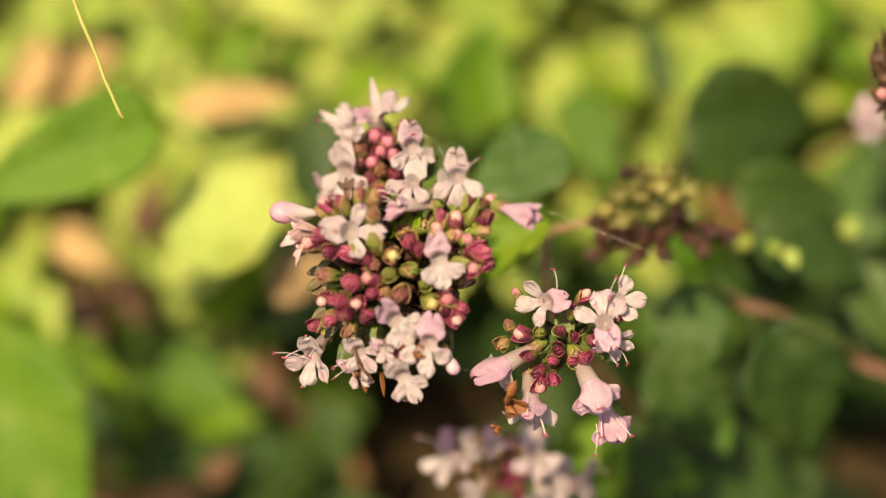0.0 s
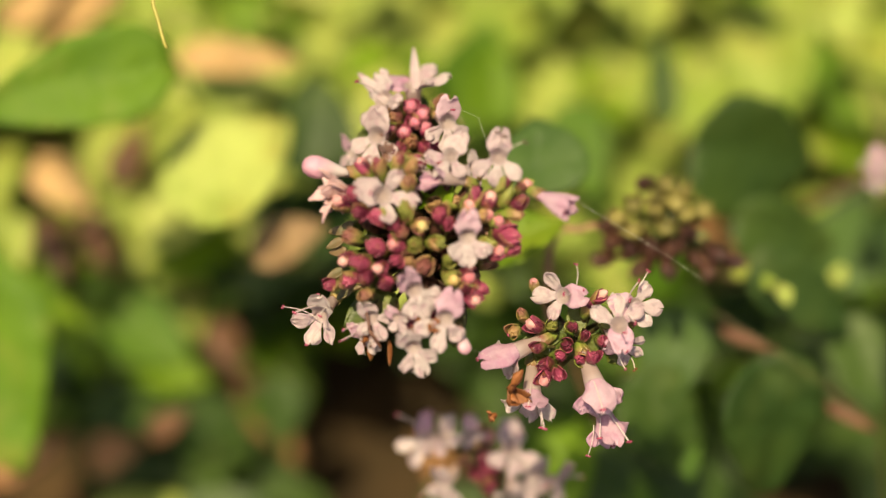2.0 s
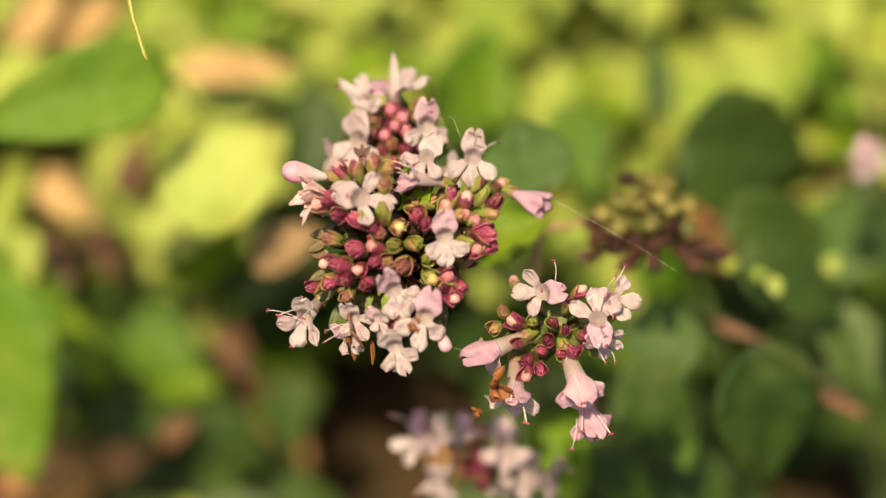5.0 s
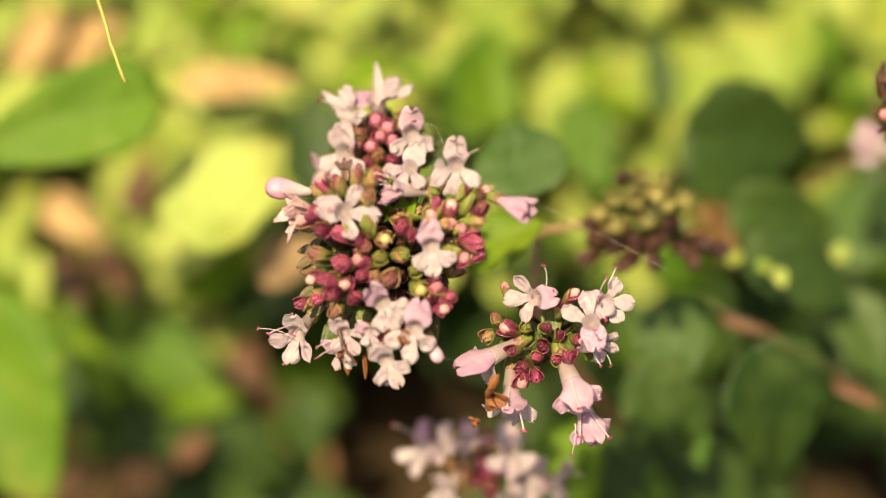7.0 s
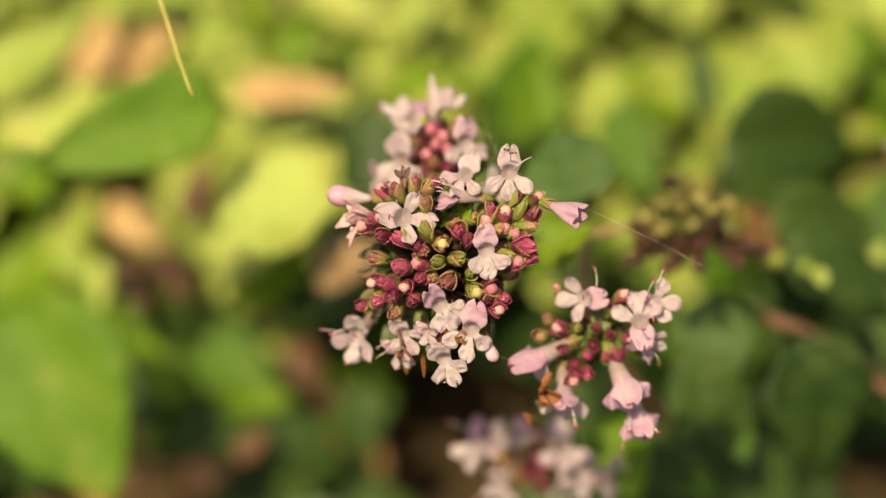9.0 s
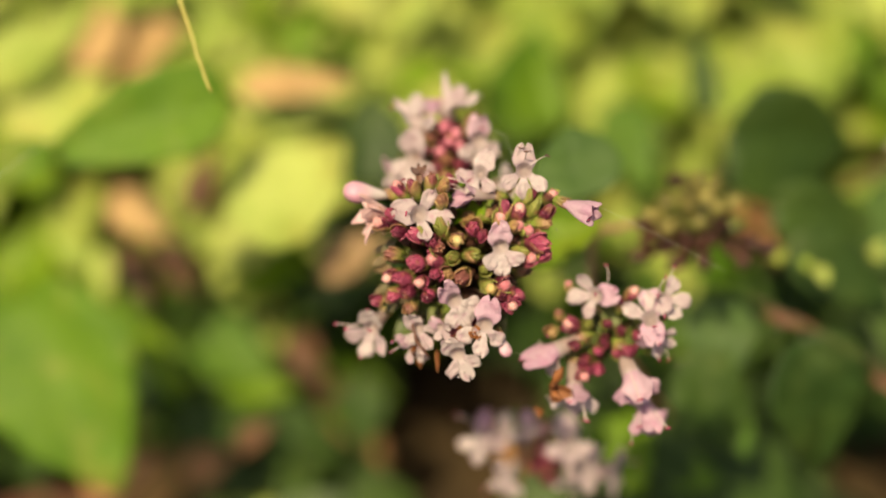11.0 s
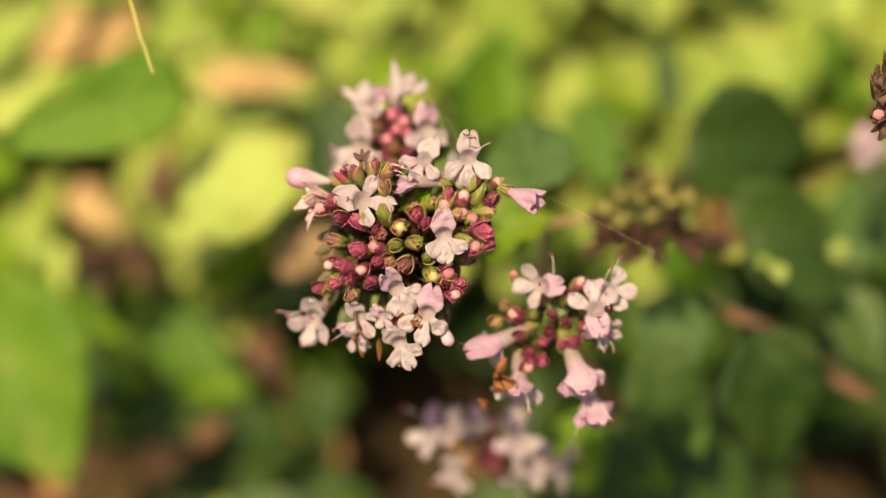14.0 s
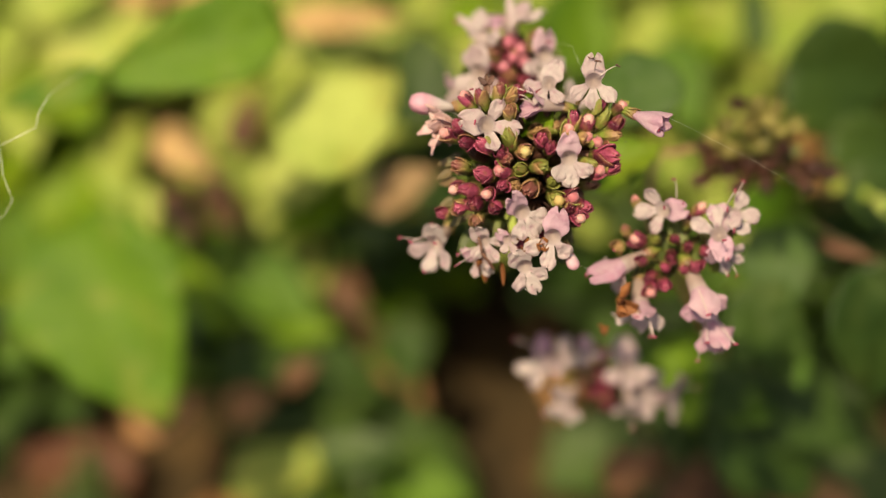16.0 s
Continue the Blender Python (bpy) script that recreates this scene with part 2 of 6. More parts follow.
# ---- flowers ----
def petal_surface(length, width, flare, curl, rng, notch=0.0, neck=0.45, cup=0.15):
    """A lobe that leaves the rim at the origin along +y and bends away from +z: flare degrees at the root, curl more at the tip."""
    wob = [rng.uniform(-1, 1) for _ in range(6)]

    def at(u, v):
        s = 2 * v - 1
        w = width / 2 * (neck + (1 - neck) * math.sin(math.pi * min(1, 0.12 + 0.62 * u))) * (1 - max(0, (u - 0.70) / 0.30) ** 2.2 * 0.38)
        reach = u * (1 - 0.24 * s * s * u * u) - notch * max(0, u - 0.6) * math.exp(-(s * 3) ** 2)
        ang = radians(flare + curl * u)
        # integral of a bend that grows along the lobe
        mid = radians(flare + curl * u / 2)
        y, z = reach * length * math.sin(mid), reach * length * math.cos(mid)
        lift = -cup * width * s * s * (0.4 + u) * (1 if u < 0.9 else 0.85)
        ripple = 0.05 * width * (wob[0] * math.sin(5 * s + wob[1] * 3) + wob[2] * math.sin(7 * u + 3 * s + wob[3] * 3)) * u
        k = lift + ripple
        return (s * w + wob[4] * 0.10 * width * u * u, y + math.cos(ang) * k, z - math.sin(ang) * k)

    return at


def flower(head, at, face, up=(0, 1, 0), size=1.0, tone="white", spread=1.0, stamens=2, seed=0, root=None, gape=1.0, dark=False, fan=52, hood=None):
    """An open lipped flower at a place in its head (millimetres): a tube, an upper lip, three lower lobes and stamens."""
    rng = random.Random(seed * 77 + 5)
    k = MM * size
    lip_mat = PETAL_PINK if tone in ("pink", "lilac_lip") else PETAL_WHITE
    lobe_mat = PETAL_PINK if tone == "pink" else PETAL_WHITE
    bm = bmesh.new()
    prof = [(-4.2, 0.42), (-3.2, 0.50), (-2.2, 0.62), (-1.4, 0.76), (-0.7, 0.84), (-0.25, 0.89), (0.0, 0.92), (-0.04, 0.88), (-0.26, 0.70), (-0.52, 0.50), (-0.76, 0.30), (-0.90, 0.08)]
    rings = []
    for z, r in prof:
        rings.append([bm.verts.new((r * k * math.cos(2 * math.pi * s / 16), r * k * 0.92 * math.sin(2 * math.pi * s / 16), z * k)) for s in range(16)])
    for a, b in zip(rings, rings[1:]):
        for s in range(16):
            bm.faces.new((a[s], a[(s + 1) % 16], b[(s + 1) % 16], b[s]))
    bm.faces.new(rings[0][::-1])
    bm.faces.new(rings[-1])
    body = part("flower", bm, PETAL_BODY, head, "open flower with four spreading lobes" if spread > 0.8 else "half-open flower")
    body.matrix_basis = aim(Vector(at) * MM, face, up)
    # four lobes that flow out of the throat: a broad upper lip, then the three of the lower lip
    half_up = min(80, 180 - 1.5 * fan)
    plan_of = [(90, half_up, 2.65, 58 + 26 * spread, 4, 0.20, lip_mat), (270 - fan, fan / 2, 2.5, 48 + 28 * spread, 8, 0.0, lobe_mat),
               (270, fan / 2, 2.95, 46 + 28 * spread, 10, 0.10, lobe_mat), (270 + fan, fan / 2, 2.5, 48 + 28 * spread, 8, 0.0, lobe_mat)]
    if hood is not None:
        plan_of[0] = (90, half_up, 3.7, hood, 14, 0.16, lip_mat)
    for ang, half, ln, fl, cu, no, mat in plan_of:
        ln *= rng.uniform(0.90, 1.10)
        fl = (fl + rng.uniform(-17, 15)) * gape
        cu += rng.uniform(-14, 16)
        wob = [rng.uniform(-1, 1) for _ in range(5)]
        cup = rng.uniform(-0.16, 0.26)
        broad = rng.uniform(0.86, 1.08)
        twist = rng.uniform(-0.45, 0.45)
        grain = Vector((rng.uniform(0, 90), rng.uniform(0, 90), 0))

        def lobe_at(u, v, ang=ang, half=half, ln=ln, fl=fl, cu=cu, no=no, wob=wob, cup=cup, grain=grain, broad=broad, twist=twist):
            if u < 0.06:
                t = u / 0.06
                r, z = 0.87 + 0.03 * t, -0.12 * (1 - t)
                th = radians(ang + half * (2 * v - 1))
                return (r * math.cos(th) * k, r * 0.92 * math.sin(th) * k, z * k)
            t = 1 - (1 - (u - 0.06) / 0.94) ** 1.5
            s = 2 * v - 1
            root_half = 0.90 * math.sin(radians(min(half, 80)))
            if ang == 90:
                wide = (root_half + 0.72 * min(1, t * 3)) * (1 - 0.52 * t ** 1.4) * (1 - max(0, (t - 0.84) / 0.16) ** 2.5 * 0.5)
            else:
                grow = min(1, t / 0.70)
                wide = root_half + (broad - root_half) * (3 * grow ** 2 - 2 * grow ** 3)
                wide *= max(0.05, 1 - max(0, (t - 0.58) / 0.42) ** 2.3) ** 0.5
            wide *= 1 + 0.16 * noise.noise(grain + Vector((1.2 * s, t * 3.5, 7))) + 0.05 * noise.noise(grain + Vector((2 * s, t * 11, 3)))
            start = 0.90 * math.cos(radians(half * s)) * (1 - t) + 0.66 * t
            along = ln * t * (1 - no * math.exp(-(s * 2.6) ** 2) * t ** 4) * (1 + 0.12 * noise.noise(grain + Vector((s * 2.4, 0, 3))) + 0.04 * noise.noise(grain + Vector((s * 7, 0, 5))))
            across = s * wide + (0.16 * wob[0] * t * t if ang != 90 else 0) + 0.05 * wob[4] * t
            if t < 0.12 and ang == 90:
                across += (0.90 * math.sin(radians(half * s)) - across) * (1 - t / 0.12)
            bend = radians(fl * min(1, 0.55 + 1.3 * t) + cu * t * t / 2)
            r, z = start + along * math.sin(bend), along * math.cos(bend)
            fold = (-cup * s * s + 0.10 * t * (wob[1] * math.sin(3 * s + 2 * wob[2]) + wob[3] * math.sin(5 * t + 2 * s))) * t
            fold += twist * s * t * t + 0.38 * t * noise.noise(grain + Vector((s * 1.5, t * 2.6, 0))) + 0.10 * t * noise.noise(grain + Vector((s * 4, t * 4, 8))) + 0.03 * t * math.cos(s * 9)
            r -= fold * math.cos(bend)
            z += fold * math.sin(bend)
            ca, sa = math.cos(radians(ang)), math.sin(radians(ang))
            return ((r * ca - across * sa) * k, 0.94 * (r * sa + across * ca) * k, z * k)

        bm = bmesh.new()
        sheet(bm, lobe_at, 17, 18, 0.05 * k)
        part("petal", bm, mat, body)
    # anthers lie on the upper lip; one or more filaments reach out past it
    lean = radians(56 + 24 * spread) * gape
    for s in range(3 if dark else rng.choice((0, 0, 1))):
        bm = bmesh.new()
        side = (s - 1) * 0.5 + rng.uniform(-0.2, 0.2)
        reach = rng.uniform(0.7, 1.6)
        p = Vector((side * k, (1.25 + reach * math.sin(lean)) * k - 0.10 * k, reach * math.cos(lean) * k + 0.10 * k))
        bmesh.ops.create_uvsphere(bm, u_segments=8, v_segments=6, radius=0.11 * k, matrix=Matrix.Translation(p) @ Matrix.Rotation(rng.uniform(-0.8, 0.8), 4, "Z") @ Matrix.Diagonal((1.9, 0.9, 0.8, 1)))
        part("anther", bm, ANTHER_DARK if dark else ANTHER, body)
    for s in range(stamens):
        side = (s - (stamens - 1) / 2) * 1.2 + rng.uniform(-0.3, 0.3)
        tip = Vector((side * 1.6 * k, (1.6 + rng.uniform(-0.6, 1.0)) * k, (3.0 + rng.uniform(-0.5, 1.4)) * k))
        bm = bmesh.new()
        tube(bm, arc((side * 0.3 * k, 0.4 * k, -1.2 * k), tip, (0, 0.25 * k, 0.2 * k)), [0.075 * k] * 6 + [0.05 * k], 6)
        part("stamen", bm, STAMEN, body)
        bm = bmesh.new()
        ball(bm, tip + Vector((0.12 * k, 0, 0)), 0.16 * k, (1.25, 0.8, 0.8))
        ball(bm, tip - Vector((0.12 * k, 0, 0.05 * k)), 0.14 * k, (1.2, 0.8, 0.8))
        part("anther", bm, ANTHER_DARK if dark else ANTHER, body)
    # the small calyx that holds the tube
    foot = Vector(at) - Vector(face).normalized() * 4.4 * size
    bud(head, foot, face, "mixed", 0.66 * size, tip="", seed=seed + 900, root=root)
    return body


def bud(head, at, face, tone="maroon", size=1.0, tip="pink", seed=0, root=None):
    """A closed bud: a five-toothed calyx wrapped in two bracts, with or without a furled tip, on a short stalk."""
    rng = random.Random(seed * 31 + 3)
    k = MM * size
    mat = {"maroon": CALYX_MAROON, "mixed": CALYX_MIXED, "green": CALYX_GREEN, "dried": CALYX_DRIED, "dark": CALYX_DARK, "olive": CALYX_OLIVE}[tone]
    sides = 20
    bm = bmesh.new()
    rings = []
    turn = rng.uniform(0, 6)
    slim, tall, oval, skew = rng.uniform(0.80, 0.96), rng.uniform(0.86, 1.06), rng.uniform(0.88, 1.0), rng.uniform(-0.14, 0.14)
    grain = Vector((seed * 3.7, seed * 1.3, 2))
    if tone in ("dried", "olive"):
        profile = ((-0.1, 0.30, 0), (0.35, 0.74, 0), (1.0, 1.02, 0), (1.7, 1.16, 0.1), (2.2, 1.28, 0.7), (2.6, 1.45, 1.7), (2.4, 1.20, 1.3), (1.6, 0.80, 0))
    elif tip:
        profile = ((-0.1, 0.30, 0), (0.35, 0.78, 0), (1.0, 1.06, 0), (1.7, 1.14, 0.1), (2.15, 1.08, 0.35), (2.4, 0.98, 0.7), (2.3, 0.84, 0.6), (1.8, 0.70, 0))
    else:
        profile = ((-0.1, 0.30, 0), (0.35, 0.74, 0), (0.9, 1.02, 0), (1.6, 1.10, 0), (2.25, 1.00, 0), (2.8, 0.72, 0.2), (3.2, 0.36, 0.5), (3.1, 0.20, 0.4), (2.6, 0.12, 0))
    for z, r, tooth in profile:
        ring = []
        for s in range(sides):
            a = 2 * math.pi * s / sides
            peak = abs(math.cos(2.5 * a + turn)) - 0.55
            rr = r * slim * (1 - 0.20 * abs(math.sin(2.5 * a + turn)) ** 3) * (1 + 0.12 * noise.noise(grain + Vector((math.cos(a), math.sin(a), z * 0.7))))
            ring.append(bm.verts.new(((rr * math.cos(a) + skew * z) * k, rr * oval * k * math.sin(a), (z * tall + 1.5 * tooth * peak) * k)))
        rings.append(ring)
    for a, b in zip(rings, rings[1:]):
        for s in range(sides):
            bm.faces.new((a[s], a[(s + 1) % sides], b[(s + 1) % sides], b[s]))
    bm.faces.new(rings[0][::-1])
    bm.faces.new(rings[-1])
    ob = part("bud", bm, mat, head, {"maroon": "maroon bud", "mixed": "brownish maroon bud", "green": "green bud", "dried": "dried brown calyx", "dark": "dark purple-brown calyx", "olive": "olive green calyx"}[tone])
    ob.matrix_basis = aim(Vector(at) * MM, face, (rng.uniform(-1, 1), rng.uniform(-1, 1), 0.2))
    if tip:
        bm = bmesh.new()
        bmesh.ops.create_uvsphere(bm, u_segments=16, v_segments=10, radius=0.78 * k, matrix=Matrix.Translation((skew * 2.4 * k, 0, 2.4 * tall * k)) @ Matrix.Diagonal((slim + 0.08, oval * slim + 0.08, 1.05, 1)))
        for v in bm.verts:
            a = math.atan2(v.co.y, v.co.x)
            v.co.x *= 1 - 0.10 * abs(math.sin(2 * a + turn)) ** 6
            v.co.y *= 1 - 0.10 * abs(math.sin(2 * a + turn)) ** 6
            v.co += Vector((noise.noise(v.co * 1500 + Vector((seed, 0, 0))), noise.noise(v.co * 1500 + Vector((0, seed, 9))), 0)) * 0.05 * k
        part("furled_tip", bm, {"pink": PETAL_TIP, "cream": CREAM, "rose": PETAL_ROSE}[tip], ob)
    # two bracts hug the calyx
    for s in range(2):
        bm = bmesh.new()
        ln, wd = rng.uniform(2.6, 3.7) * k, rng.uniform(2.1, 3.1) * k
        flare = rng.uniform(-0.5, 0.6)

        def hug(u, v, ln=ln, wd=wd, flare=flare):
            q = 2 * v - 1
            w = wd / 2 * (0.35 + 0.65 * math.sin(math.pi * min(1, 0.15 + 0.62 * u))) * (1 - max(0, (u - 0.55) / 0.45) ** 1.6 * 0.93)
            out = k * slim * (0.50 + 0.70 * math.sin(math.pi * (0.08 + 0.52 * u)) + flare * max(0, u - 0.45) ** 1.5)
            a = q * min(1.35, w / out)
            return (out * math.sin(a), out * oval * math.cos(a), u * ln - 0.3 * k)

        sheet(bm, hug, 7, 6, 0.13 * k)
        br = part("bract", bm, mat if tone in ("dark", "dried", "olive") else rng.choice((CALYX_MIXED, mat, mat, CALYX_GREEN, mat)), ob)
        br.matrix_basis = Matrix.Rotation(turn + s * math.pi + rng.uniform(-0.4, 0.4), 4, "Z")
    if root is not None:
        stalk(head, root, Vector(at), 0.42 * size)
    return ob


def stalk(head, a, b, r, mat=None, name="stalk"):
    a, b = Vector(a), Vector(b)
    bm = bmesh.new()
    mid = Vector((0.6, -0.4, 0.5)) * (0.06 * (b - a).length)
    tube(bm, [p * MM for p in arc(a, b, mid, 5)], [r * MM * (1.15 - 0.06 * i) for i in range(6)], 7)
    return part(name, bm, mat or STALK, head)


def furled(head, at, face, tone="pink", size=1.0, seed=0, root=None, up=(0, 1, 0)):
    """A corolla not yet open: a swollen, rounded tube with folded lips."""
    k = MM * size
    bm = bmesh.new()
    rings = []
    bell = tone == "pink"
    shape = ((-2.2, 0.45), (-1.5, 0.55), (-0.7, 0.86), (0.1, 1.14), (0.9, 1.40), (1.6, 1.50), (2.2, 1.62), (2.45, 1.58), (2.2, 1.36), (1.5, 0.98), (0.8, 0.5)) if bell else (
        (-2.2, 0.45), (-1.5, 0.55), (-0.7, 0.84), (0.1, 1.12), (0.9, 1.26), (1.5, 1.14), (1.95, 0.78), (2.15, 0.3))
    for z, r in shape:
        ring = []
        for s in range(24):
            a = 2 * math.pi * s / 24
            fold = 1 - (0.36 if bell else 0.14) * abs(math.sin((2 if bell else 1.5) * a + seed)) ** 4 * max(0, z + 1) / 3
            frill = 0.34 * math.sin(4 * a + 2 * seed) * max(0, z - 1.4) if bell else 0
            ring.append(bm.verts.new((r * fold * 1.05 * k * math.cos(a), r * fold * 0.86 * k * math.sin(a) + 0.05 * z * k, (z + frill) * k)))
        rings.append(ring)
    for a, b in zip(rings, rings[1:]):
        for s in range(24):
            bm.faces.new((a[s], a[(s + 1) % 24], b[(s + 1) % 24], b[s]))
    bm.faces.new(rings[0][::-1])
    bm.faces.new(rings[-1])
    ob = part("furled_flower", bm, PETAL_PINK if tone == "pink" else PETAL_BLUSH, head, "furled pale pink flower")
    ob.matrix_basis = aim(Vector(at) * MM, face, up)
    if tone == "pink":
        for s in range(4):
            bm = bmesh.new()
            a = 0.5 + 1.2 * s
            ball(bm, (1.0 * k * math.cos(a), 0.80 * k * math.sin(a), 2.1 * k), 0.20 * k, (1.4, 0.8, 0.8))
            part("anther", bm, ANTHER, ob)
    bud(head, Vector(at) - Vector(face).normalized() * 3.6 * size, face, "mixed", 0.66 * size, tip="", seed=seed + 300, root=root)
    return ob


def crumpled(head, at, face, mat, size=1.0, seed=0, long=2.6):
    """A spent flower: shrivelled strips that hang together."""
    rng = random.Random(seed + 11)
    k = MM * size
    base = None
    for s in range(6):
        bm = bmesh.new()
        sheet(bm, petal_surface(long * k * rng.uniform(0.7, 1.2), 1.5 * k * rng.uniform(0.6, 1.2), rng.uniform(5, 50), rng.uniform(-60, 80), rng, 0.1, 0.5, rng.uniform(-0.5, 0.5)), 7, 6, 0.09 * k)
        if base is None:
            base = part("withered_flower", bm, mat, head, "shrivelled spent flower")
            base.matrix_basis = aim(Vector(at) * MM, face)
        else:
            ob = part("petal", bm, mat, base)
            ob.matrix_basis = Matrix.Rotation(s * 1.05, 4, "Z")
    return base


def bract_leaf(head, at, tip_dir, normal, length, width, mat=None, name="bract"):
    """A small pointed leaf of the head, lengths in millimetres, from its foot."""
    bm = bmesh.new()

    def blade(u, v):
        q = 2 * v - 1
        w = width / 2 * math.sin(math.pi * (0.08 + 0.90 * u) ** 0.8) ** 0.8
        return (q * w * MM, u * length * MM, (0.10 * width * q * q - 0.10 * length * u * u) * MM)

    sheet(bm, blade, 8, 6, 0.16 * MM)
    ob = part(name, bm, mat or BRACT, head)
    y, z = Vector(tip_dir).normalized(), Vector(normal)
    ob.matrix_basis = aim(Vector(at) * MM, z, y)
    return ob

def filament(head, a, b, tip=None, bow=(0.2, 0.3, 0.2), r=0.058):
    """One thread-like stamen from a to b (millimetres), with a two-lobed anther at its end."""
    a, b = Vector(a), Vector(b)
    bm = bmesh.new()
    tube(bm, [p * MM for p in arc(a, b, bow)], [r * MM * (1.1 - 0.07 * i) for i in range(7)], 6)
    ob = part("stamen", bm, STAMEN, head)
    bm = bmesh.new()
    d = (b - a).normalized().orthogonal()
    ball(bm, (b + d * 0.13) * MM, 0.15 * MM, (1.3, 0.9, 0.8))
    ball(bm, (b - d * 0.13) * MM, 0.13 * MM, (1.3, 0.9, 0.8))
    part("anther", bm, tip or ANTHER, ob)


def dew(head, at, r):
    """A bead of water on a petal's edge."""
    bm = bmesh.new()
    ball(bm, Vector(at) * MM, r * MM, (1, 1, 0.8), 10, 8)
    part("dew_drop", bm, DEW, head, "clear dew drop")


def flower_head(label, centre, stem_to, category="flower head"):
    """An empty at a head's heart, turned as the heads lean, with its stem down to the ground."""
    ob = tagged(new("oregano_flower_head"), label, category, "oregano flower heads")
    ob.matrix_world = LEAN @ Matrix.Translation(Vector(centre) * MM)
    inv = ob.matrix_world.inverted()
    foot = inv @ Vector(stem_to)
    bm = bmesh.new()
    bend = inv.to_3x3() @ Vector((0.004, 0.006, 0.0))
    pts = arc(foot, (0, 0, 0), bend, 10)
    tube(bm, pts, [0.0011 - 0.00004 * i for i in range(11)], 9)
    part("stem", bm, STALK, ob)
    return ob


# the heads lean towards the light: z of this turned space is the way they face
LEAN = pose(0, 0, 0.16, 40, 0, 0)


def plan(x, y, z):
    """A place in metres from millimetres right of, above and before the main head, in the heads' leaning frame."""
    return LEAN @ (Vector((x, y, z)) * MM)


# ---- ground ----
def ground():
    steps = [-30, -8, -3, -1.5, -0.9] + [-0.6 + 0.03 * i for i in range(41)] + [0.9, 1.5, 3, 8, 30]
    bm = bmesh.new()
    grid = [[bm.verts.new((x, y + 0.25, 0.006 * noise.noise((x * 9, y * 9, 0)) + 0.004 * noise.noise((x * 31, y * 31, 4)))) for y in steps] for x in steps]
    for i in range(len(steps) - 1):
        for j in range(len(steps) - 1):
            bm.faces.new((grid[i][j], grid[i + 1][j], grid[i + 1][j + 1], grid[i][j + 1]))
    ob = part("ground", bm, SOIL)
    tagged(ob, "dark brown garden soil with bits of litter", "ground", kind="structure")


ground()


# ---- leaves ----
def blade_surface(length, width, fold, droop, seed, pointed=1.0):
    def at(u, v):
        q = 2 * v - 1
        w = width / 2 * math.sin(math.pi * (0.03 + 0.965 * u) ** (0.68 / pointed)) ** 0.78
        w *= 1 + 0.13 * noise.noise((u * 4 + seed, 3 + (q > 0), 0.4)) + 0.03 * math.sin(34 * u + seed)
        ruffle = 0.045 * width * noise.noise((u * 3 + seed, q * 2, 1.7)) + 0.010 * width * math.sin(9 * u * math.pi) * abs(q)
        return (q * w, u * length, fold * abs(q) * w - droop * length * u * u + ruffle)

    return at


def leaf_part(parent, m, length, width, mat, seed, fold=0.22, droop=0.16, pointed=1.0, name="leaf"):
    """One leaf (metres) with a raised midrib, from its foot along y, face up along z."""
    bm = bmesh.new()
    f = blade_surface(length, width, fold, droop, seed, pointed)
    sheet(bm, f, 14, 10, 0.00028)
    tube(bm, [Vector(f(i / 8 * 0.97, 0.5)) - Vector((0, 0, 0.0003)) for i in range(9)], [0.0007 - 0.00006 * i for i in range(9)], 6)
    ob = part(name, bm, mat, parent)
    ob.matrix_basis = m
    return ob


def shoot(label, leaves):
    """A leafy shoot: an empty at its foot on the ground, a stem, and leaves at given places.
    Each leaf: middle, way of the tip, way of the face, length, width, material."""
    mids = [Vector(l[0]) for l in leaves]
    mid = sum(mids, Vector()) / len(mids)
    foot = Vector((mid.x + 0.004, mid.y + 0.004 + 0.72 * mid.z, -0.004))
    ob = tagged(new("leafy_shoot"), label, "plant", "leafy shoots")
    ob.location = foot
    for n, (p, tip, face, length, width, mat) in enumerate(leaves):
        p, tip, face = Vector(p), Vector(tip).normalized(), Vector(face).normalized()
        base = p - tip * length * 0.5
        m = aim(base - foot, face, tip)
        leaf_part(ob, m, length, width, mat, 3.1 * n + p.x * 50)
        bm = bmesh.new()
        a, b = Vector((0.001 * n, 0.0005 * n, 0.0)), base - foot
        tube(bm, arc(a, b, (0.004 * math.sin(n * 2.1), 0.005, 0), 7), [0.0008 - 0.00006 * i for i in range(8)], 7)
        part("stem", bm, STALK, ob)
    return ob




def way(x, y, z):
    """A direction given in the heads' leaning frame."""
    return LEAN.to_3x3() @ Vector((x, y, z))


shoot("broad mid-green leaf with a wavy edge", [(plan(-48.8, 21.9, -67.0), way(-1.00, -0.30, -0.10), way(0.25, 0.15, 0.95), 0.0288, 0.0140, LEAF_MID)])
shoot("lime green leaves coloured bright for sunlight", [(plan(-28.1, 12.6, -75.0), way(0.60, 0.80, 0.00), way(-0.25, 0.40, 0.85), 0.0217, 0.0186, LEAF_LIME)])
shoot("lime green leaves coloured bright for sunlight", [(plan(-32.3, 26.0, -126.5), way(1.00, 0.15, 0.00), way(-0.25, 0.40, 0.85), 0.0236, 0.0148, LEAF_LIME)])
shoot("rounded green leaves coloured dark for shade", [(plan(-18.4, 20.9, -115.5), way(0.20, 1.00, 0.00), way(0.25, 0.00, 1.00), 0.0181, 0.0105, LEAF_DARK)])
shoot("lime green leaves coloured bright for sunlight", [(plan(-28.4, 41.3, -159.5), way(0.50, 0.80, 0.00), way(-0.25, 0.40, 0.85), 0.0247, 0.0183, LEAF_LIME)])
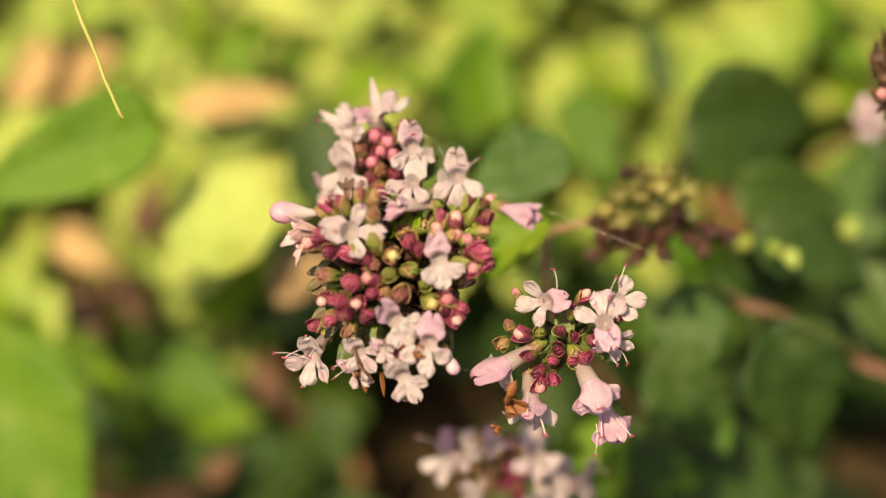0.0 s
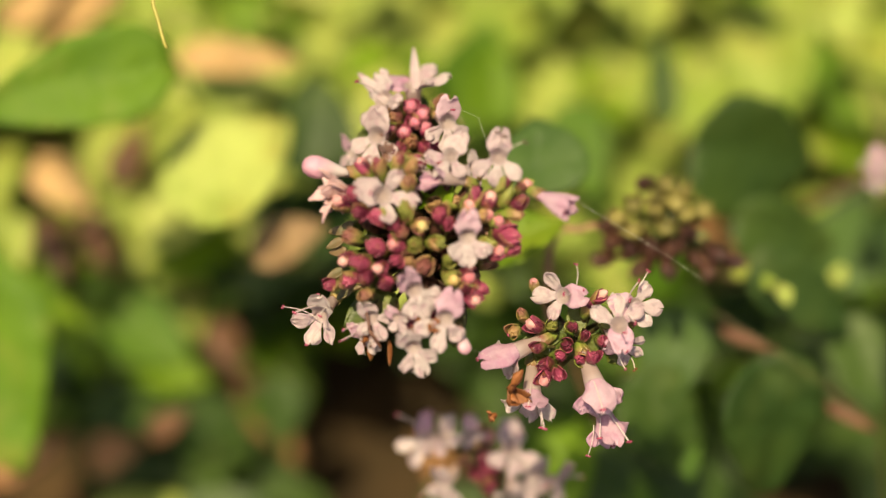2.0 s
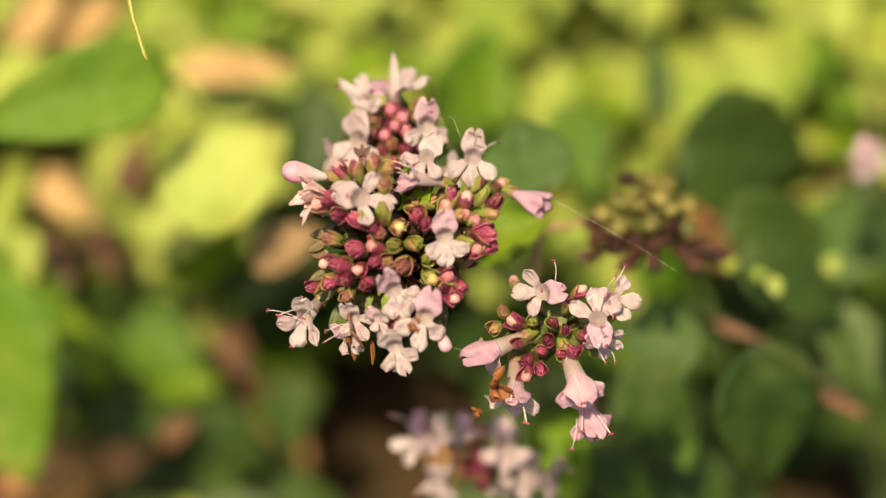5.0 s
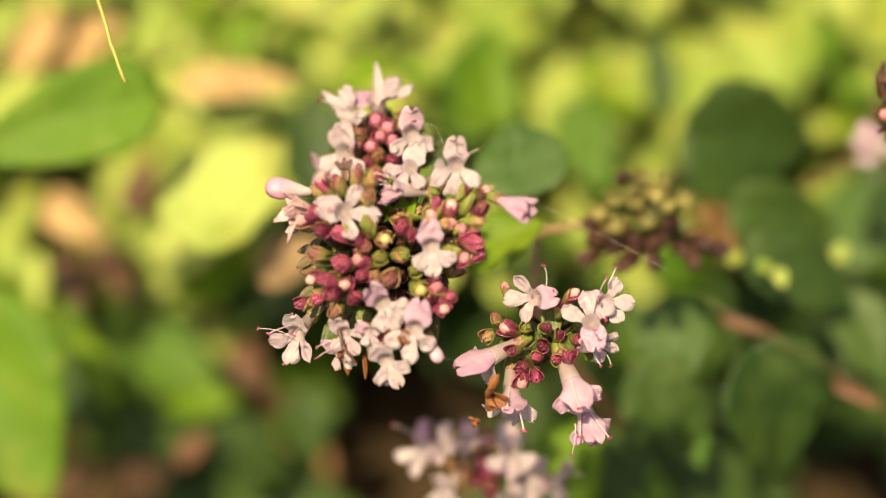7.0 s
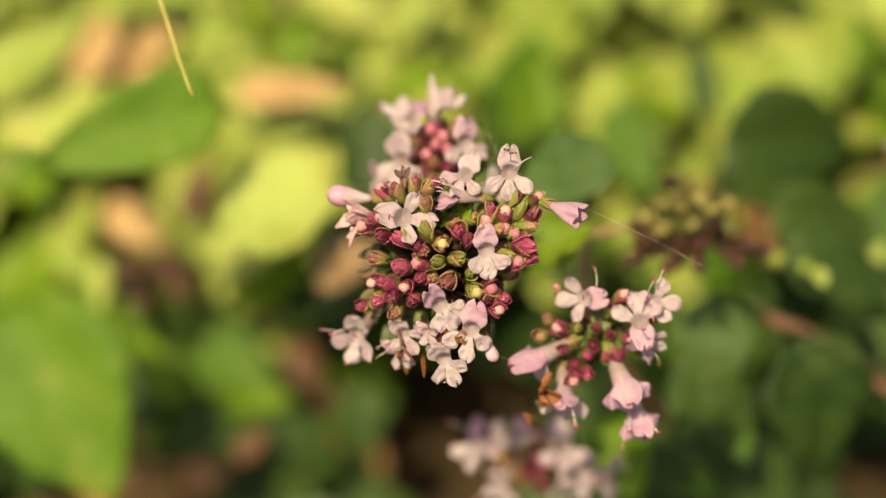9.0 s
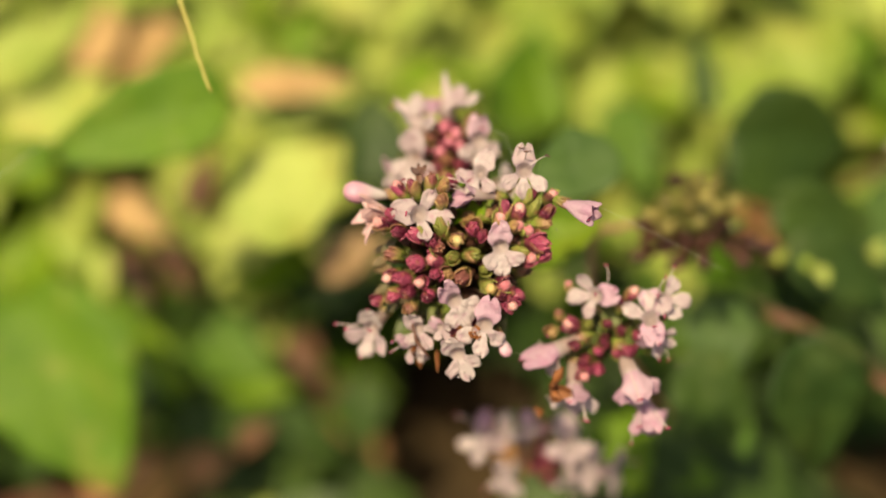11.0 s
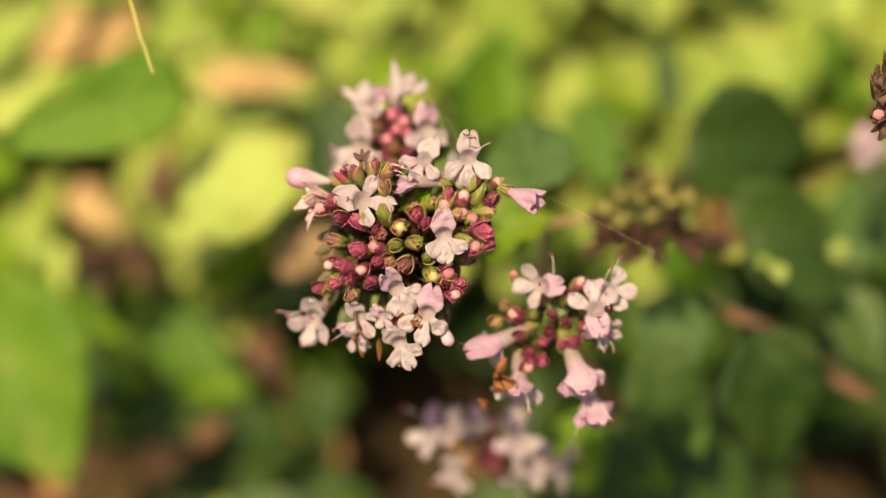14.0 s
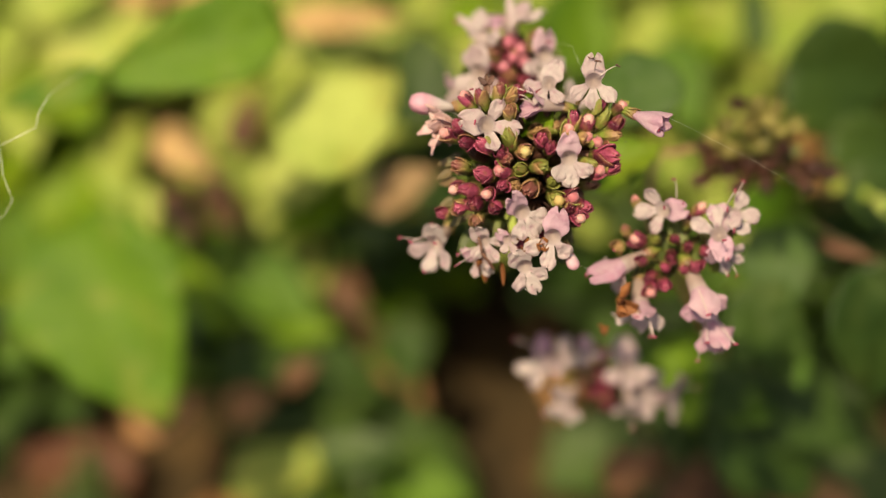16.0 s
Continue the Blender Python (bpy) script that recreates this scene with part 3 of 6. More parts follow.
shoot("lime green leaves coloured bright for sunlight", [(plan(-51.9, 43.5, -170.5), way(-0.60, 0.50, 0.00), way(-0.25, 0.40, 0.85), 0.0221, 0.0166, LEAF_LIME)])
shoot("lime green leaves coloured bright for sunlight", [(plan(-76.7, 41.8, -159.5), way(-0.70, 0.70, 0.00), way(-0.25, 0.40, 0.85), 0.0236, 0.0172, LEAF_LIME)])
shoot("lime green leaves coloured bright for sunlight", [(plan(-11.4, 39.6, -163.9), way(0.30, 0.90, 0.00), way(-0.25, 0.40, 0.85), 0.0217, 0.0141, LEAF_LIME)])
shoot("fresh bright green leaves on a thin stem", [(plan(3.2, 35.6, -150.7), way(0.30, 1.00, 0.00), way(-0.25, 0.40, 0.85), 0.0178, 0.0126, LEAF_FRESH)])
shoot("lime green leaves coloured bright for sunlight", [(plan(-0.0, 45.7, -170.5), way(-0.60, 0.70, 0.00), way(-0.25, 0.40, 0.85), 0.0254, 0.0177, LEAF_LIME)])
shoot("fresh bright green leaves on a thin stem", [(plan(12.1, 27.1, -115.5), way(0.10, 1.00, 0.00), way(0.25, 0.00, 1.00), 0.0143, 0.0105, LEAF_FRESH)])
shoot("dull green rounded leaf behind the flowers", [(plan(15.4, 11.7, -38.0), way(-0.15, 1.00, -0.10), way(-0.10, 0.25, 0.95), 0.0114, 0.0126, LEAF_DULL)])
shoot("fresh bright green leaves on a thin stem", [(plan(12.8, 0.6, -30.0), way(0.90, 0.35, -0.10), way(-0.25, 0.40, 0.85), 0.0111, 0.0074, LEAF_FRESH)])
shoot("lime green leaves coloured bright for sunlight", [(plan(24.0, 29.0, -140.0), way(0.00, 1.00, 0.00), way(-0.25, 0.40, 0.85), 0.0301, 0.0124, LEAF_LIME)])
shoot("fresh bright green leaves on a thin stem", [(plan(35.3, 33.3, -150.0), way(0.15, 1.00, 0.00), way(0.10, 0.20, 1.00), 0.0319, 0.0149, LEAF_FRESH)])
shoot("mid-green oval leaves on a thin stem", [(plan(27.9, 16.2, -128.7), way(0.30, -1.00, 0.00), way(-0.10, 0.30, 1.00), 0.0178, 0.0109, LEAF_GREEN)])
shoot("rounded green leaves coloured dark for shade", [(plan(39.8, 27.7, -111.1), way(0.00, 1.00, 0.00), way(0.25, 0.00, 1.00), 0.0151, 0.0057, LEAF_DARK)])
shoot("lime green leaves coloured bright for sunlight", [(plan(52.3, 27.3, -137.5), way(0.50, 1.00, 0.00), way(-0.25, 0.40, 0.85), 0.0193, 0.0142, LEAF_LIME)])
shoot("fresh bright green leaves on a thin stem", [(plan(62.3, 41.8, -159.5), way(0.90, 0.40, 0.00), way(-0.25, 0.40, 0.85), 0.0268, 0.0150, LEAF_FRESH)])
shoot("rounded green leaves coloured dark for shade", [(plan(51.4, 12.0, -76.0), way(0.95, -0.20, 0.00), way(0.35, -0.25, 0.90), 0.0241, 0.0195, LEAF_DARK)])
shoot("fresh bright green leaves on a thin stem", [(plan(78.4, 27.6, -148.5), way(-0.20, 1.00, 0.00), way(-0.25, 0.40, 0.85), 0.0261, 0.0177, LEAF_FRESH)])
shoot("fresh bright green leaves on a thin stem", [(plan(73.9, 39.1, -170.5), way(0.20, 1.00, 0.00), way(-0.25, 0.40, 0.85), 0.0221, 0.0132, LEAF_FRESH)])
shoot("rounded green leaves coloured dark for shade", [(plan(54.6, 1.0, -71.5), way(1.00, -0.25, 0.00), way(0.30, -0.10, 0.90), 0.0192, 0.0109, LEAF_DARK)])
# the half shade on this leaf is put into its dull green
shoot("green leaf dulled in colour for half shade", [(plan(67.4, 1.2, -93.5), way(0.30, 1.00, 0.00), way(0.00, 0.30, 1.00), 0.0170, 0.0116, LEAF_DULL)])
shoot("rounded green leaves coloured dark for shade", [(plan(54.8, -7.1, -62.7), way(0.90, -0.50, 0.00), way(0.25, 0.00, 1.00), 0.0195, 0.0097, LEAF_DARK)])
shoot("green leaf dulled in colour for half shade", [(plan(35.1, -15.5, -60.0), way(-0.10, -1.00, 0.00), way(-0.10, 0.20, 1.00), 0.0133, 0.0109, LEAF_DULL)])
shoot("rounded green leaves coloured dark for shade", [(plan(34.4, -25.0, -58.3), way(0.60, -0.80, 0.00), way(0.25, 0.00, 1.00), 0.0176, 0.0120, LEAF_DARK)])
shoot("lime green leaves coloured bright for sunlight", [(plan(12.5, -4.2, -137.5), way(0.10, 1.00, 0.00), way(-0.25, 0.40, 0.85), 0.0112, 0.0081, LEAF_LIME)])
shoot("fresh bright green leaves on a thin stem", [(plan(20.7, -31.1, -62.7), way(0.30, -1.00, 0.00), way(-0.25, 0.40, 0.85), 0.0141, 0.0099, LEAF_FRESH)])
shoot("rounded green leaves coloured dark for shade", [(plan(29.6, -33.2, -71.5), way(1.00, -0.30, 0.00), way(0.20, 0.10, 1.00), 0.0167, 0.0092, LEAF_DARK)])
shoot("rounded green leaves coloured dark for shade", [(plan(49.3, -25.4, -49.5), way(0.35, -1.00, 0.00), way(0.45, -0.20, 0.90), 0.0217, 0.0171, LEAF_DARK)])
shoot("rounded green leaves coloured dark for shade", [(plan(64.7, -17.5, -75.9), way(0.40, -0.80, 0.00), way(0.10, 0.30, 1.00), 0.0152, 0.0102, LEAF_DARK)])
shoot("rounded green leaves coloured dark for shade", [(plan(42.7, -38.7, -82.5), way(0.80, -0.40, 0.00), way(0.20, 0.10, 1.00), 0.0208, 0.0130, LEAF_DARK)])
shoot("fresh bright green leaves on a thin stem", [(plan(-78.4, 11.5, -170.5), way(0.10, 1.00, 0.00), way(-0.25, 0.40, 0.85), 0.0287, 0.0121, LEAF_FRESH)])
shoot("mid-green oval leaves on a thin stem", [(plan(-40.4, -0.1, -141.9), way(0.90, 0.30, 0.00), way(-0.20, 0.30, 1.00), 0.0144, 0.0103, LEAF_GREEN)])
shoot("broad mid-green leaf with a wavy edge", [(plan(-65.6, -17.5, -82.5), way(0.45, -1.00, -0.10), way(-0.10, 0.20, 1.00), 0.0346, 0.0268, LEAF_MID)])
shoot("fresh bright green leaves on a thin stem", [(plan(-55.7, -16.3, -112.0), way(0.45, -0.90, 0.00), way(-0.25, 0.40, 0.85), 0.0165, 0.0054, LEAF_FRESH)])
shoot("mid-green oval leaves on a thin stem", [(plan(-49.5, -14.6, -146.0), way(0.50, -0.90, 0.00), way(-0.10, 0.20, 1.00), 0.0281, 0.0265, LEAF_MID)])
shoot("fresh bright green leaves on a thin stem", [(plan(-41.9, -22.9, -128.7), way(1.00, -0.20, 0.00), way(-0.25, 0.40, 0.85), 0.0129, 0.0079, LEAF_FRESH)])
shoot("rounded green leaves coloured dark for shade", [(plan(-23.7, -28.3, -125.0), way(0.10, -1.00, 0.00), way(0.25, 0.00, 1.00), 0.0130, 0.0090, LEAF_DARK)])
shoot("rounded green leaves coloured dark for shade", [(plan(-32.4, -39.2, -148.5), way(1.00, -0.10, 0.00), way(0.10, 0.10, 1.00), 0.0209, 0.0136, LEAF_DARK)])
shoot("rounded green leaves coloured dark for shade", [(plan(-31.2, -43.5, -111.1), way(1.00, 0.10, 0.00), way(-0.25, 0.40, 0.85), 0.0151, 0.0085, LEAF_DARK)])
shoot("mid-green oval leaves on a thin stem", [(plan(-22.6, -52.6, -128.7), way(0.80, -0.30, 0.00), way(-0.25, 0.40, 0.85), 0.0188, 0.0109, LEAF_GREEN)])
shoot("rounded green leaves coloured dark for shade", [(plan(-46.2, -41.5, -141.9), way(0.90, 0.20, 0.00), way(0.10, 0.10, 1.00), 0.0205, 0.0113, LEAF_DARK)])
shoot("lime green leaves coloured bright for sunlight", [(plan(-47.5, -48.8, -137.5), way(1.00, 0.20, 0.00), way(-0.25, 0.40, 0.85), 0.0213, 0.0112, LEAF_LIME)])
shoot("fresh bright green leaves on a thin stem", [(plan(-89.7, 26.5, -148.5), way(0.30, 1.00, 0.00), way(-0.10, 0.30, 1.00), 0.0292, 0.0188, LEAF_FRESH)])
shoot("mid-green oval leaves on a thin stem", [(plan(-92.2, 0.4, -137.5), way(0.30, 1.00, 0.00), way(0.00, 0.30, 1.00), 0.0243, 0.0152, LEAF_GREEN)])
shoot("rounded green leaves coloured dark for shade", [(plan(35.8, -45.6, -82.5), way(0.70, -0.60, 0.00), way(0.30, -0.10, 1.00), 0.0242, 0.0147, LEAF_DARK)])
shoot("rounded green leaves coloured dark for shade", [(plan(-21.2, -50.3, -137.5), way(0.70, -0.60, 0.00), way(0.20, 0.00, 1.00), 0.0243, 0.0152, LEAF_DARK)])
shoot("rounded green leaves coloured dark for shade", [(plan(79.0, 1.3, -93.5), way(0.20, 1.00, 0.00), way(0.10, 0.30, 1.00), 0.0197, 0.0152, LEAF_DARK)])
shoot("lime green leaves coloured bright for sunlight", [(plan(88.3, 34.9, -137.5), way(0.20, 1.00, 0.00), way(-0.25, 0.40, 0.85), 0.0243, 0.0183, LEAF_LIME)])
shoot("lime green leaves coloured bright for sunlight", [(plan(-75.8, 33.3, -141.9), way(0.30, 1.00, 0.00), way(-0.25, 0.40, 0.85), 0.0205, 0.0144, LEAF_LIME)])
shoot("lime green leaves coloured bright for sunlight", [(plan(-79.1, 42.0, -128.7), way(0.80, 0.50, 0.00), way(-0.25, 0.40, 0.85), 0.0218, 0.0139, LEAF_LIME)])
shoot("lime green leaves coloured bright for sunlight", [(plan(-53.2, 42.5, -141.9), way(-0.80, 0.50, 0.00), way(-0.25, 0.40, 0.85), 0.0205, 0.0123, LEAF_LIME)])
shoot("lime green leaves coloured bright for sunlight", [(plan(-75.0, 13.4, -133.1), way(0.20, 1.00, 0.00), way(-0.25, 0.40, 0.85), 0.0170, 0.0090, LEAF_LIME)])
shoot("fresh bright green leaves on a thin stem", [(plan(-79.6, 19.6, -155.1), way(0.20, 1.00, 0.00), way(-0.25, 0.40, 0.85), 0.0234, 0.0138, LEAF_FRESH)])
shoot("lime green leaves coloured bright for sunlight", [(plan(-59.3, 40.6, -168.3), way(-0.30, 0.80, 0.00), way(-0.25, 0.40, 0.85), 0.0241, 0.0165, LEAF_LIME)])
shoot("lime green leaves coloured bright for sunlight", [(plan(-89.1, 39.1, -159.5), way(-0.70, 0.70, 0.00), way(-0.25, 0.40, 0.85), 0.0258, 0.0172, LEAF_LIME)])
shoot("lime green leaves coloured bright for sunlight", [(plan(-98.7, 18.5, -155.1), way(0.10, 1.00, 0.00), way(-0.25, 0.40, 0.85), 0.0255, 0.0159, LEAF_LIME)])
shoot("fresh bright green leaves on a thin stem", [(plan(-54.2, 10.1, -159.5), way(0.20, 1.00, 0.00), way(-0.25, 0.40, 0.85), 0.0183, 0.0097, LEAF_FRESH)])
shoot("mid-green oval leaves on a thin stem", [(plan(-71.9, -4.9, -159.5), way(0.40, -1.00, 0.00), way(0.00, 0.30, 1.00), 0.0172, 0.0107, LEAF_GREEN)])
shoot("rounded green leaves coloured dark for shade", [(plan(-34.5, -32.3, -128.7), way(0.70, -0.60, 0.00), way(0.25, 0.00, 1.00), 0.0198, 0.0119, LEAF_DARK)])
shoot("lime green leaves coloured bright for sunlight", [(plan(3.3, 54.6, -170.5), way(1.00, 0.30, 0.00), way(-0.25, 0.40, 0.85), 0.0287, 0.0188, LEAF_LIME)])
shoot("lime green leaves coloured bright for sunlight", [(plan(-46.4, 56.8, -170.5), way(1.00, 0.30, 0.00), way(-0.25, 0.40, 0.85), 0.0287, 0.0188, LEAF_LIME)])
shoot("fresh bright green leaves on a thin stem", [(plan(53.0, 55.7, -170.5), way(1.00, 0.30, 0.00), way(-0.25, 0.40, 0.85), 0.0287, 0.0188, LEAF_FRESH)])
shoot("dry tan leaf still on its stem", [(plan(-59.1, 9.8, -120.0), way(0.80, -0.60, 0.10), way(-0.40, 0.20, 0.90), 0.0139, 0.0075, DRY_PALE)])
shoot("dull tan dead leaf among the green", [(plan(-19.7, 0.5, -84.0), way(1.00, 0.40, 0.10), way(-0.40, 0.20, 0.90), 0.0117, 0.0078, DRY_DULL)])
shoot("dry tan leaf still on its stem", [(plan(-60.9, 40.7, -137.5), way(1.00, 0.40, 0.00), way(-0.40, 0.20, 0.90), 0.0192, 0.0135, DRY_PALE)])
shoot("dry orange-brown leaf still on its stem", [(plan(-66.5, -36.1, -122.0), way(1.00, 0.30, 0.00), way(-0.40, 0.20, 0.90), 0.0135, 0.0080, DRY_LEAF)])
shoot("dry orange-brown leaf still on its stem", [(plan(-51.3, -35.4, -125.0), way(1.00, 0.30, 0.00), way(-0.40, 0.20, 0.90), 0.0093, 0.0074, DRY_LEAF)])
shoot("curled dark brown dead leaf on its stem", [(plan(-57.5, -1.7, -106.7), way(0.40, -0.90, 0.00), way(-0.40, 0.20, 0.90), 0.0079, 0.0051, WITHERED)])
shoot("curled dark brown dead leaf on its stem", [(plan(-53.0, 2.7, -111.1), way(0.90, 0.40, 0.00), way(-0.40, 0.20, 0.90), 0.0066, 0.0042, WITHERED)])
shoot("curled dark brown dead leaf on its stem", [(plan(-40.2, -29.0, -106.7), way(0.80, 0.50, 0.00), way(-0.40, 0.20, 0.90), 0.0074, 0.0047, WITHERED)])
shoot("dry tan leaf still on its stem", [(plan(-29.6, 30.0, -115.5), way(1.00, -0.12, 0.00), way(-0.40, 0.20, 0.90), 0.0210, 0.0064, DRY_PALE)])
shoot("curled dark brown dead leaf on its stem", [(plan(-53.8, -0.6, -128.7), way(0.50, -0.80, 0.00), way(-0.40, 0.20, 0.90), 0.0099, 0.0059, WITHERED)])
shoot("curled dark brown dead leaf on its stem", [(plan(-50.1, 16.2, -128.7), way(0.20, 1.00, 0.00), way(-0.40, 0.20, 0.90), 0.0119, 0.0074, WITHERED)])
shoot("curled dark brown dead leaf on its stem", [(plan(-63.0, -0.1, -133.1), way(0.30, -1.00, 0.00), way(-0.40, 0.20, 0.90), 0.0120, 0.0070, WITHERED)])
shoot("curled dark brown dead leaf on its stem", [(plan(-32.5, -17.4, -128.7), way(0.50, -1.00, 0.00), way(-0.40, 0.20, 0.90), 0.0099, 0.0069, WITHERED)])
shoot("curled dark brown dead leaf on its stem", [(plan(14.6, -47.1, -93.5), way(1.00, 0.30, 0.00), way(-0.40, 0.20, 0.90), 0.0116, 0.0072, WITHERED)])
shoot("curled dark brown dead leaf on its stem", [(plan(23.4, -51.5, -104.5), way(0.50, 0.80, 0.00), way(-0.40, 0.20, 0.90), 0.0120, 0.0074, WITHERED)])
shoot("dry orange-brown leaf still on its stem", [(plan(-99.8, 11.2, -159.5), way(0.20, 1.00, 0.00), way(-0.40, 0.20, 0.90), 0.0172, 0.0129, DRY_LEAF)])
shoot("narrow red-brown dry leaf", [(plan(60.2, -24.0, -60.0), way(0.90, -0.50, 0.00), way(-0.40, 0.20, 0.90), 0.0075, 0.0019, TWIG)])
shoot("mid-green oval leaves on a thin stem", [(plan(-68.4, 17.4, -60.0), way(-1.00, -0.20, -0.10), way(0.20, 0.10, 0.95), 0.0158, 0.0058, LEAF_MID)])
shoot("dry tan leaf still on its stem", [(plan(-65.4, 51.1, -150.0), way(0.30, 1.00, 0.00), way(-0.40, 0.20, 0.90), 0.0161, 0.0118, DRY_PALE)])
shoot("narrow yellowish leaf on a thin stem", [(plan(-65.7, -0.6, -118.0), way(0.10, -1.00, 0.00), way(-0.25, 0.40, 0.85), 0.0118, 0.0039, LEAF_LIME)])
shoot("rounded green leaves coloured dark for shade", [(plan(-45.7, -27.1, -112.0), way(0.90, -0.20, 0.00), way(0.30, -0.10, 0.95), 0.0165, 0.0087, LEAF_DARK)])
shoot("mid-green oval leaves on a thin stem", [(plan(31.2, -36.9, -75.0), way(0.80, -0.40, 0.00), way(-0.25, 0.40, 0.85), 0.0086, 0.0060, LEAF_GREEN)])
shoot("mid-green oval leaves on a thin stem", [(plan(37.9, -29.4, -64.0), way(0.15, -1.00, 0.00), way(-0.25, 0.40, 0.85), 0.0076, 0.0044, LEAF_GREEN)])
shoot("narrow red-brown dry leaf", [(plan(45.5, -13.3, -58.0), way(0.90, -0.35, 0.00), way(-0.40, 0.20, 0.90), 0.0082, 0.0017, TWIG)])
shoot("lime green leaves coloured bright for sunlight", [(plan(-84.7, 47.0, -150.0), way(0.60, 0.80, 0.00), way(-0.35, 0.30, 0.90), 0.0258, 0.0183, LEAF_LIME)])
shoot("lime green leaves coloured bright for sunlight", [(plan(-80.3, 31.6, -150.0), way(-0.30, 1.00, 0.00), way(-0.35, 0.30, 0.90), 0.0237, 0.0161, LEAF_LIME)])
shoot("lime green leaves coloured bright for sunlight", [(plan(-56.9, 50.5, -160.0), way(0.80, 0.40, 0.00), way(-0.35, 0.30, 0.90), 0.0253, 0.0176, LEAF_LIME)])
shoot("lime green leaves coloured bright for sunlight", [(plan(-45.7, 47.3, -158.0), way(-0.50, 0.80, 0.00), way(-0.35, 0.30, 0.90), 0.0241, 0.0164, LEAF_LIME)])
shoot("lime green leaves coloured bright for sunlight", [(plan(-27.7, 46.8, -165.0), way(0.70, 0.50, 0.00), way(-0.35, 0.30, 0.90), 0.0267, 0.0178, LEAF_LIME)])
shoot("lime green leaves coloured bright for sunlight", [(plan(-17.6, 43.3, -160.0), way(0.20, 1.00, 0.00), way(-0.35, 0.30, 0.90), 0.0219, 0.0153, LEAF_LIME)])
shoot("lime green leaves coloured bright for sunlight", [(plan(-79.0, 17.4, -145.0), way(0.20, 1.00, 0.00), way(-0.35, 0.30, 0.90), 0.0202, 0.0117, LEAF_LIME)])
shoot("lime green leaves coloured bright for sunlight", [(plan(-87.3, 8.4, -150.0), way(0.50, 0.80, 0.00), way(-0.35, 0.30, 0.90), 0.0194, 0.0118, LEAF_LIME)])
shoot("lime green leaves coloured bright for sunlight", [(plan(-24.6, 16.0, -120.0), way(0.40, 0.80, 0.00), way(-0.35, 0.30, 0.90), 0.0148, 0.0109, LEAF_LIME)])
shoot("lime green leaves coloured bright for sunlight", [(plan(-39.9, 4.1, -125.0), way(0.90, 0.20, 0.00), way(-0.35, 0.30, 0.90), 0.0151, 0.0110, LEAF_LIME)])
shoot("lime green leaves coloured bright for sunlight", [(plan(-10.0, 47.0, -168.0), way(0.90, 0.30, 0.00), way(-0.35, 0.30, 0.90), 0.0246, 0.0168, LEAF_LIME)])
shoot("lime green leaves coloured bright for sunlight", [(plan(-50.3, 18.8, -150.0), way(0.30, 0.90, 0.00), way(-0.35, 0.30, 0.90), 0.0161, 0.0118, LEAF_LIME)])
shoot("lime green leaves coloured bright for sunlight", [(plan(-74.1, 34.9, -128.0), way(0.50, 0.80, 0.00), way(-0.20, 0.35, 0.90), 0.0254, 0.0193, LEAF_LIME)])
shoot("lime green leaves coloured bright for sunlight", [(plan(-53.9, 44.4, -140.0), way(0.90, 0.20, 0.00), way(-0.20, 0.35, 0.90), 0.0241, 0.0178, LEAF_LIME)])
shoot("lime green leaves coloured bright for sunlight", [(plan(-44.1, 39.0, -135.0), way(-0.40, 0.90, 0.00), way(-0.20, 0.35, 0.90), 0.0175, 0.0134, LEAF_LIME)])
shoot("fresh bright green leaves on a thin stem", [(plan(-83.4, 7.0, -138.0), way(0.50, 0.80, 0.00), way(-0.20, 0.35, 0.90), 0.0209, 0.0146, LEAF_FRESH)])
shoot("lime green leaves coloured bright for sunlight", [(plan(-73.0, 5.3, -128.0), way(0.30, -0.90, 0.00), way(-0.20, 0.35, 0.90), 0.0122, 0.0071, LEAF_LIME)])
shoot("fresh bright green leaves on a thin stem", [(plan(-37.8, 0.9, -126.0), way(0.60, 0.70, 0.00), way(-0.20, 0.35, 0.90), 0.0151, 0.0121, LEAF_FRESH)])
shoot("mid-green oval leaves on a thin stem", [(plan(-47.8, -15.8, -132.0), way(0.80, -0.50, 0.00), way(-0.20, 0.35, 0.90), 0.0205, 0.0154, LEAF_GREEN)])
shoot("mid-green oval leaves on a thin stem", [(plan(10.0, 29.4, -132.0), way(0.30, 0.90, 0.00), way(0.20, 0.00, 1.00), 0.0224, 0.0153, LEAF_GREEN)])
shoot("rounded green leaves coloured dark for shade", [(plan(-15.3, 20.2, -118.0), way(0.10, 1.00, 0.00), way(0.25, 0.00, 1.00), 0.0147, 0.0108, LEAF_DARK)])
shoot("dry tan leaf still on its stem", [(plan(-67.2, 43.8, -130.0), way(0.50, 0.80, 0.00), way(-0.20, 0.35, 0.90), 0.0143, 0.0107, DRY_PALE)])
shoot("tiny pale leaf at the tip of a shoot", [(plan(44.4, -3.5, -58.0), way(0.60, 0.70, 0.00), way(-0.20, 0.35, 0.90), 0.0025, 0.0020, LEAF_LIME)])
shoot("tiny pale leaf at the tip of a shoot", [(plan(47.8, -4.8, -56.0), way(-0.60, 0.70, 0.00), way(-0.20, 0.35, 0.90), 0.0022, 0.0017, LEAF_LIME)])
shoot("tiny pale leaf at the tip of a shoot", [(plan(50.0, -6.9, -55.0), way(0.30, -0.90, 0.00), way(-0.20, 0.35, 0.90), 0.0026, 0.0021, LEAF_LIME)])
shoot("tiny pale leaf at the tip of a shoot", [(plan(61.5, -3.9, -75.0), way(0.30, 0.90, 0.00), way(-0.20, 0.35, 0.90), 0.0030, 0.0024, LEAF_LIME)])


